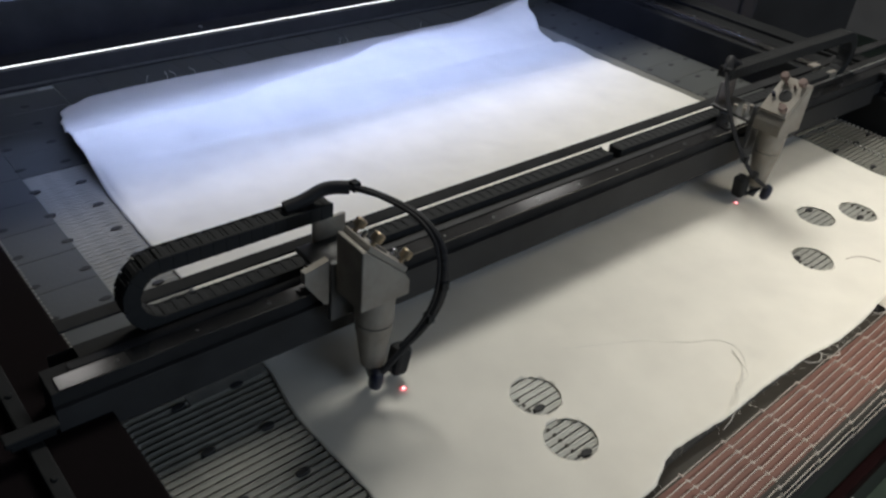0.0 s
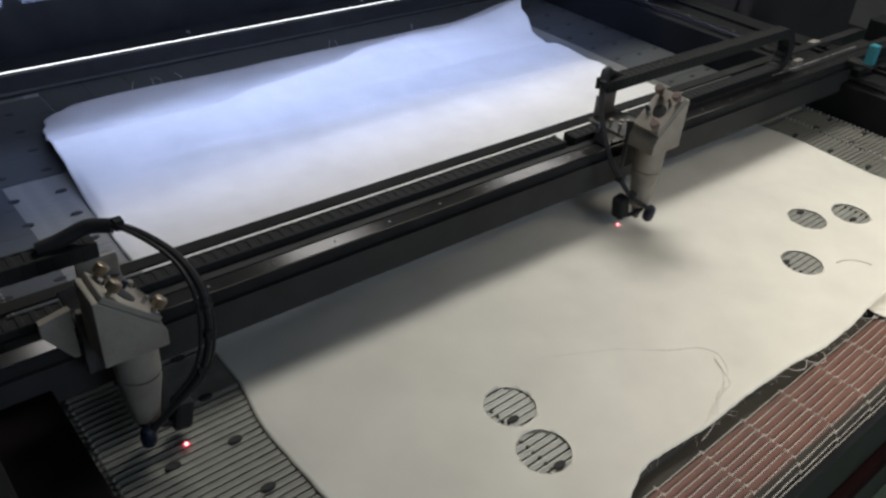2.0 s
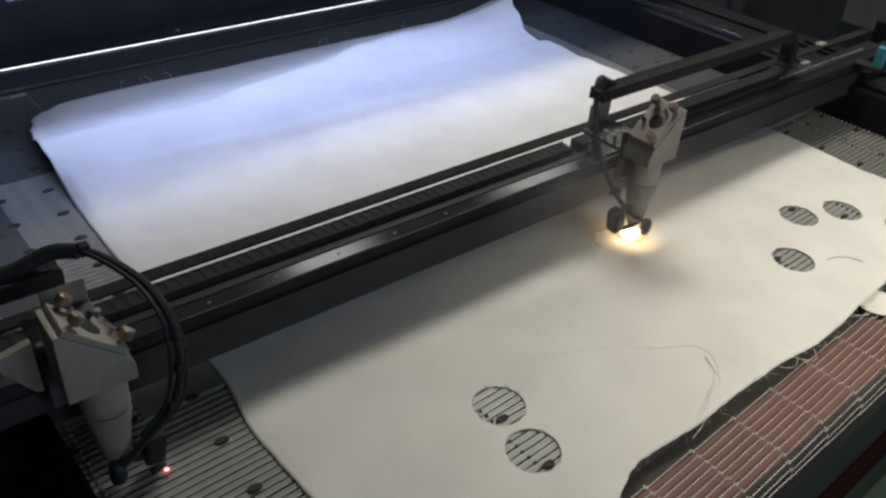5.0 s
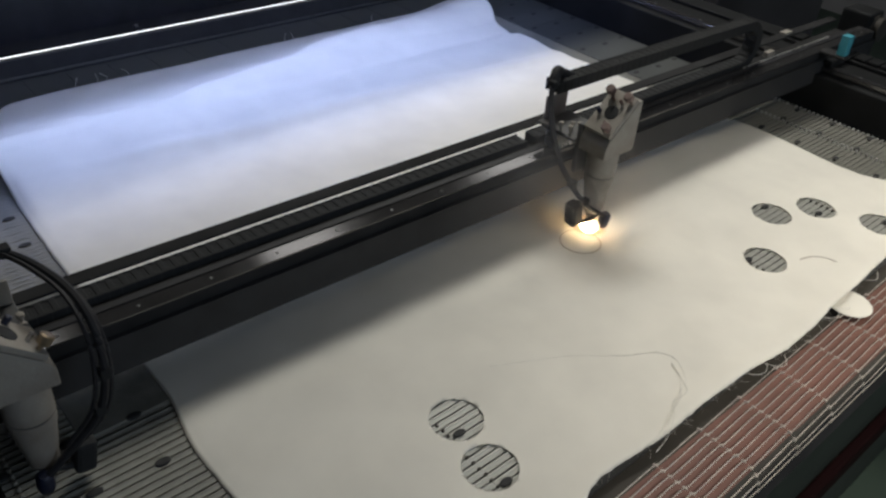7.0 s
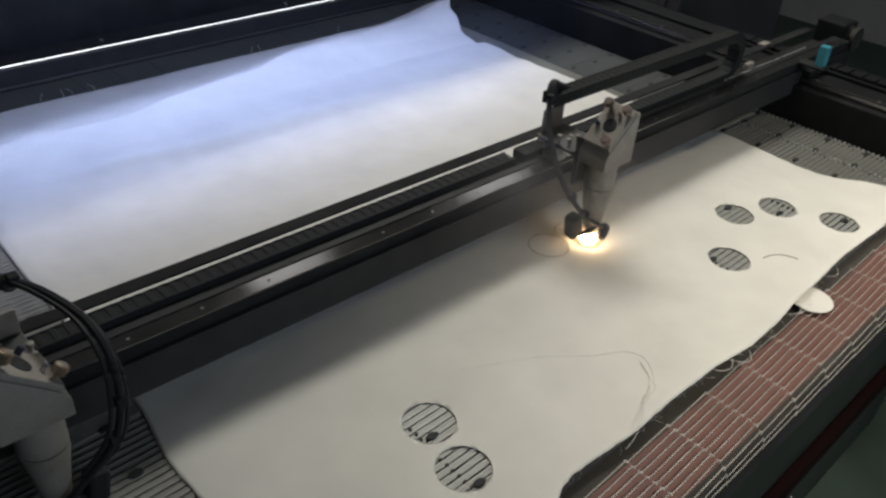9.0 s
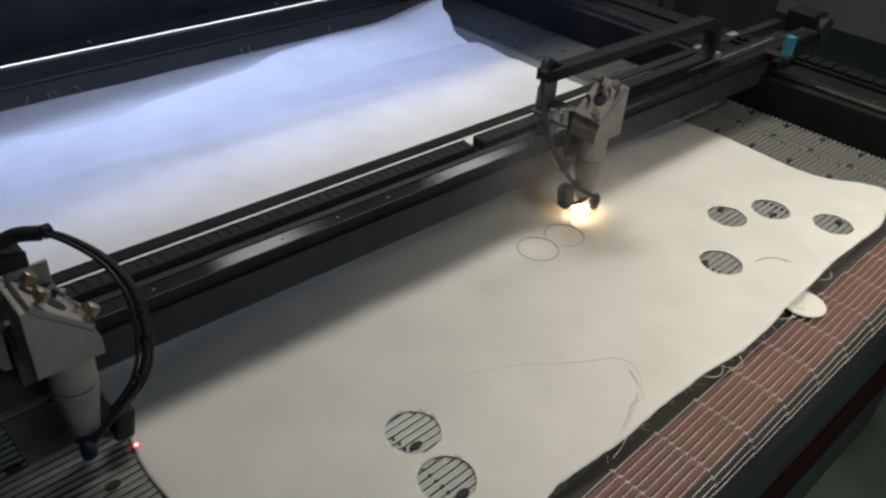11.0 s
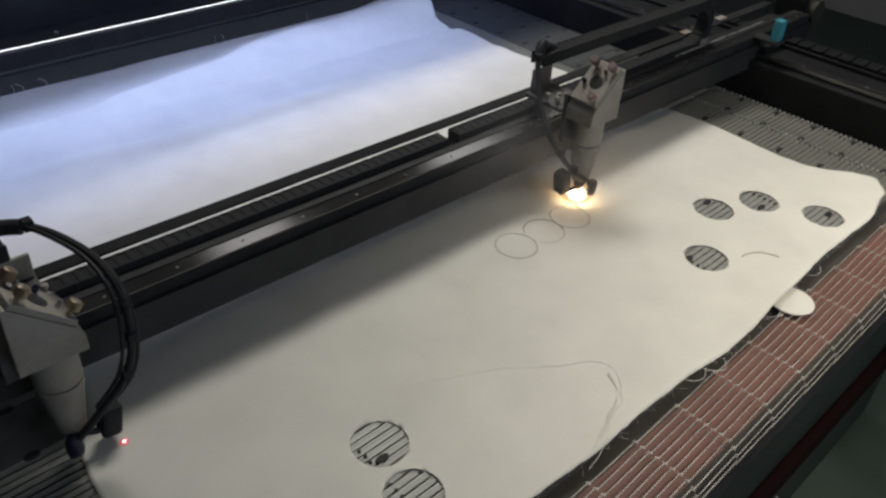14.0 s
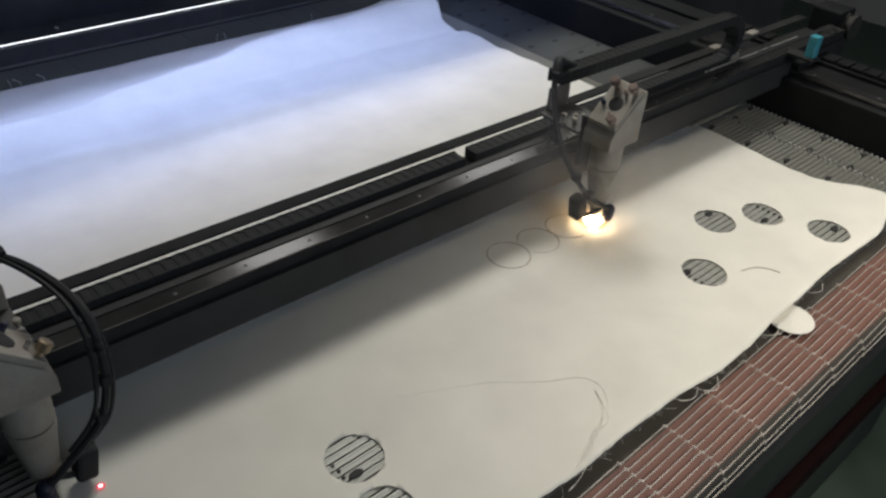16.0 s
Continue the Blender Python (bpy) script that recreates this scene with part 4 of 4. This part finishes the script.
tagged(new("ceiling", mesh_of("ceiling", box(B(), -4.1, 5.1, -4.1, 5.1, 2.6, 2.7), WALL)), "plain grey ceiling", "ceiling", kind="structure")
lamp = thing("ceiling_lamp", "long white ceiling lamp over the machine", "lamp", "ceiling lamps")
lamp.matrix_world = CEILING_LAMP.matrix_world
part("lamp_housing", box(B(), -0.78, 0.78, -0.28, 0.28, 0.006, 0.05, 0.005), DUSTY_GREY, lamp)
for x in (0.85, 1.80):
    bm = box(B(), x - 0.005, x + 0.005, 1.265, 1.275, 2.42, 2.6, 0.001)
    bm.transform(CEILING_LAMP.matrix_world.inverted())
    part("hanger", bm, DARK_ALLOY, lamp)
# unseen housing added for the front fill light
lamp = thing("ceiling_lamp", "unseen white lamp added over the front as fill light", "lamp", "ceiling lamps")
part("lamp_housing", box(B(), 0.55, 1.55, -1.55, -0.95, 1.895, 1.95, 0.005), DUSTY_GREY, lamp)
part("hanger", box(B(), 1.045, 1.055, -1.255, -1.245, 1.951, 2.6, 0.001), DARK_ALLOY, lamp)
DIFFUSER = glow("diffuser_white", (1.0, 0.98, 0.95), 2.6)
for x, w in ((0.05, 0.11), (1.73, 0.25), (3.60, 0.28)):
    lamp = thing("ceiling_lamp", "small white ceiling lamp far behind the machine", "lamp", "ceiling lamps")
    part("lamp_housing", box(B(), x - w - 0.04, x + w + 0.04, 2.8, 3.5, 2.52, 2.5995, 0.005), DUSTY_GREY, lamp)
    part("diffuser", box(B(), x - w, x + w, 2.83, 3.47, 2.50, 2.5195, 0.004), DIFFUSER, lamp, "glowing white diffuser")
CABINET = material("dull_brown_grey_paint", (0.085, 0.075, 0.072), 0.7, 0, 0.3, 14, 0.1, 150)
cab = thing("machine_cabinet", "dull brown-grey machine cabinet beside the machine's side beam", "cabinet")
part("body", box(B(), 1.75, 2.5, 0.75, 1.9, -0.85, 0.55, 0.01), CABINET, cab)
part("door", box(B(), 1.736, 1.7495, 0.8, 1.85, -0.7, 0.5, 0.006), CABINET, cab)
tray = thing("side_cable_tray", "dark cable tray with metal links along the side beam", "cable tray")
part("tray", box(B(), 1.52, 1.585, -0.35, 1.0, 0.0885, 0.098, 0.002), DIM_BLACK, tray)
link_mesh = mesh_of("tray_link", box(B(), -0.022, 0.022, -0.015, 0.015, 0, 0.009, 0.002), DIM_BLACK)
for k in range(22):
    l = new("tray_link", link_mesh)
    l.parent, l.location = tray, (1.55, -0.3 + 0.034 * k, 0.0982)


# ---- what moves ----
def motions():
    times = [k / 10 for k in range(161)]
    slow = [k / 5 for k in range(81)]
    at = {t: cutting_point(t) for t in times + slow}
    origin = {t: at[t][1] - SKEW * at[t][0] for t in at}
    walk(GANTRY, [(t, pose(0, origin[t], 0, 0, 0, TURN)) for t in times])
    walk(HEAD_B, [(t, pose(at[t][0], at[t][1], 0, 0, 0, TURN)) for t in times])
    walk(HEAD_A, [(t, pose(at[t][0] - HEADS_APART, at[t][1] - SKEW * HEADS_APART, 0, 0, 0, TURN)) for t in times])
    # past the cloth's edge the dot of the idle head is lost between the slats
    dot_x = {t: at[t][0] - HEADS_APART + 0.030 + 0.015 * ease(1.5, 5, t) for t in times}
    dot_y = {t: at[t][1] - SKEW * HEADS_APART - 0.036 + 0.009 * ease(2.5, 5, t) for t in times}
    walk(DOT_A, [(t, pose(dot_x[t], dot_y[t], -0.014 if t > 5 and dot_x[t] < -0.295 else TOP + 0.003)) for t in times])
    # the dot of the burning head goes out by drawing back into its lamp
    walk(DOT_B, [(t, pose(at[t][0] - (0.036 if burning(t) else 0.034 - 0.008 * ease(2.0, 2.5, t)), at[t][1] + (0.012 if burning(t) else 0.011), 0.05 if burning(t) else TOP + 0.003)) for t in times])
    # the flame sinks away when the laser is off
    walk(FLAME, [(t, pose(at[t][0], at[t][1], TOP + 0.001 if burning(t) else -0.11, 0, 0, 70 * math.sin(t * 9))) for t in times])
    # the smoke comes up out of the first cut and then follows the head
    walk(SMOKE, [(t, pose(at[t][0] + 0.012 * math.sin(2.1 * t), at[t][1], -0.45 + 0.45 * ease(3.3, 4.4, t) + 0.008 * math.sin(1.7 * t), 0, 0, 5 * math.sin(1.3 * t))) for t in slow])
    for side, (chain, links), shift, xa, xf in ((1, CHAIN_A, -HEADS_APART, 0.012, 0.44), (-1, CHAIN_B, 0.0, 0.0, 0.466)):
        walk(chain, [(t, pose(0, origin[t], 0, 0, 0, TURN)) for t in times])
        for k, l in enumerate(links):
            walk(l, [(t, chain_pose(side, at[t][0] + shift + xa, xf, LINK * (k + 0.5))) for t in slow])
    for n, arcs in enumerate(RINGS):
        for k, arc in enumerate(arcs):
            t1 = RING_T[n] + RING_LONG * (k + 1) / ARCS
            z = cloth_height(RING_X[n], RING_Y) - 0.0001
            rows = [(0, pose(0, 0, -0.004))]
            if t1 < 15.9:
                rows += [(t1 - 0.1, pose(0, 0, -0.004)), (t1, pose(0, 0, z))]
            rows.append((16.0, rows[-1][1]))
            walk(arc, rows)


motions()
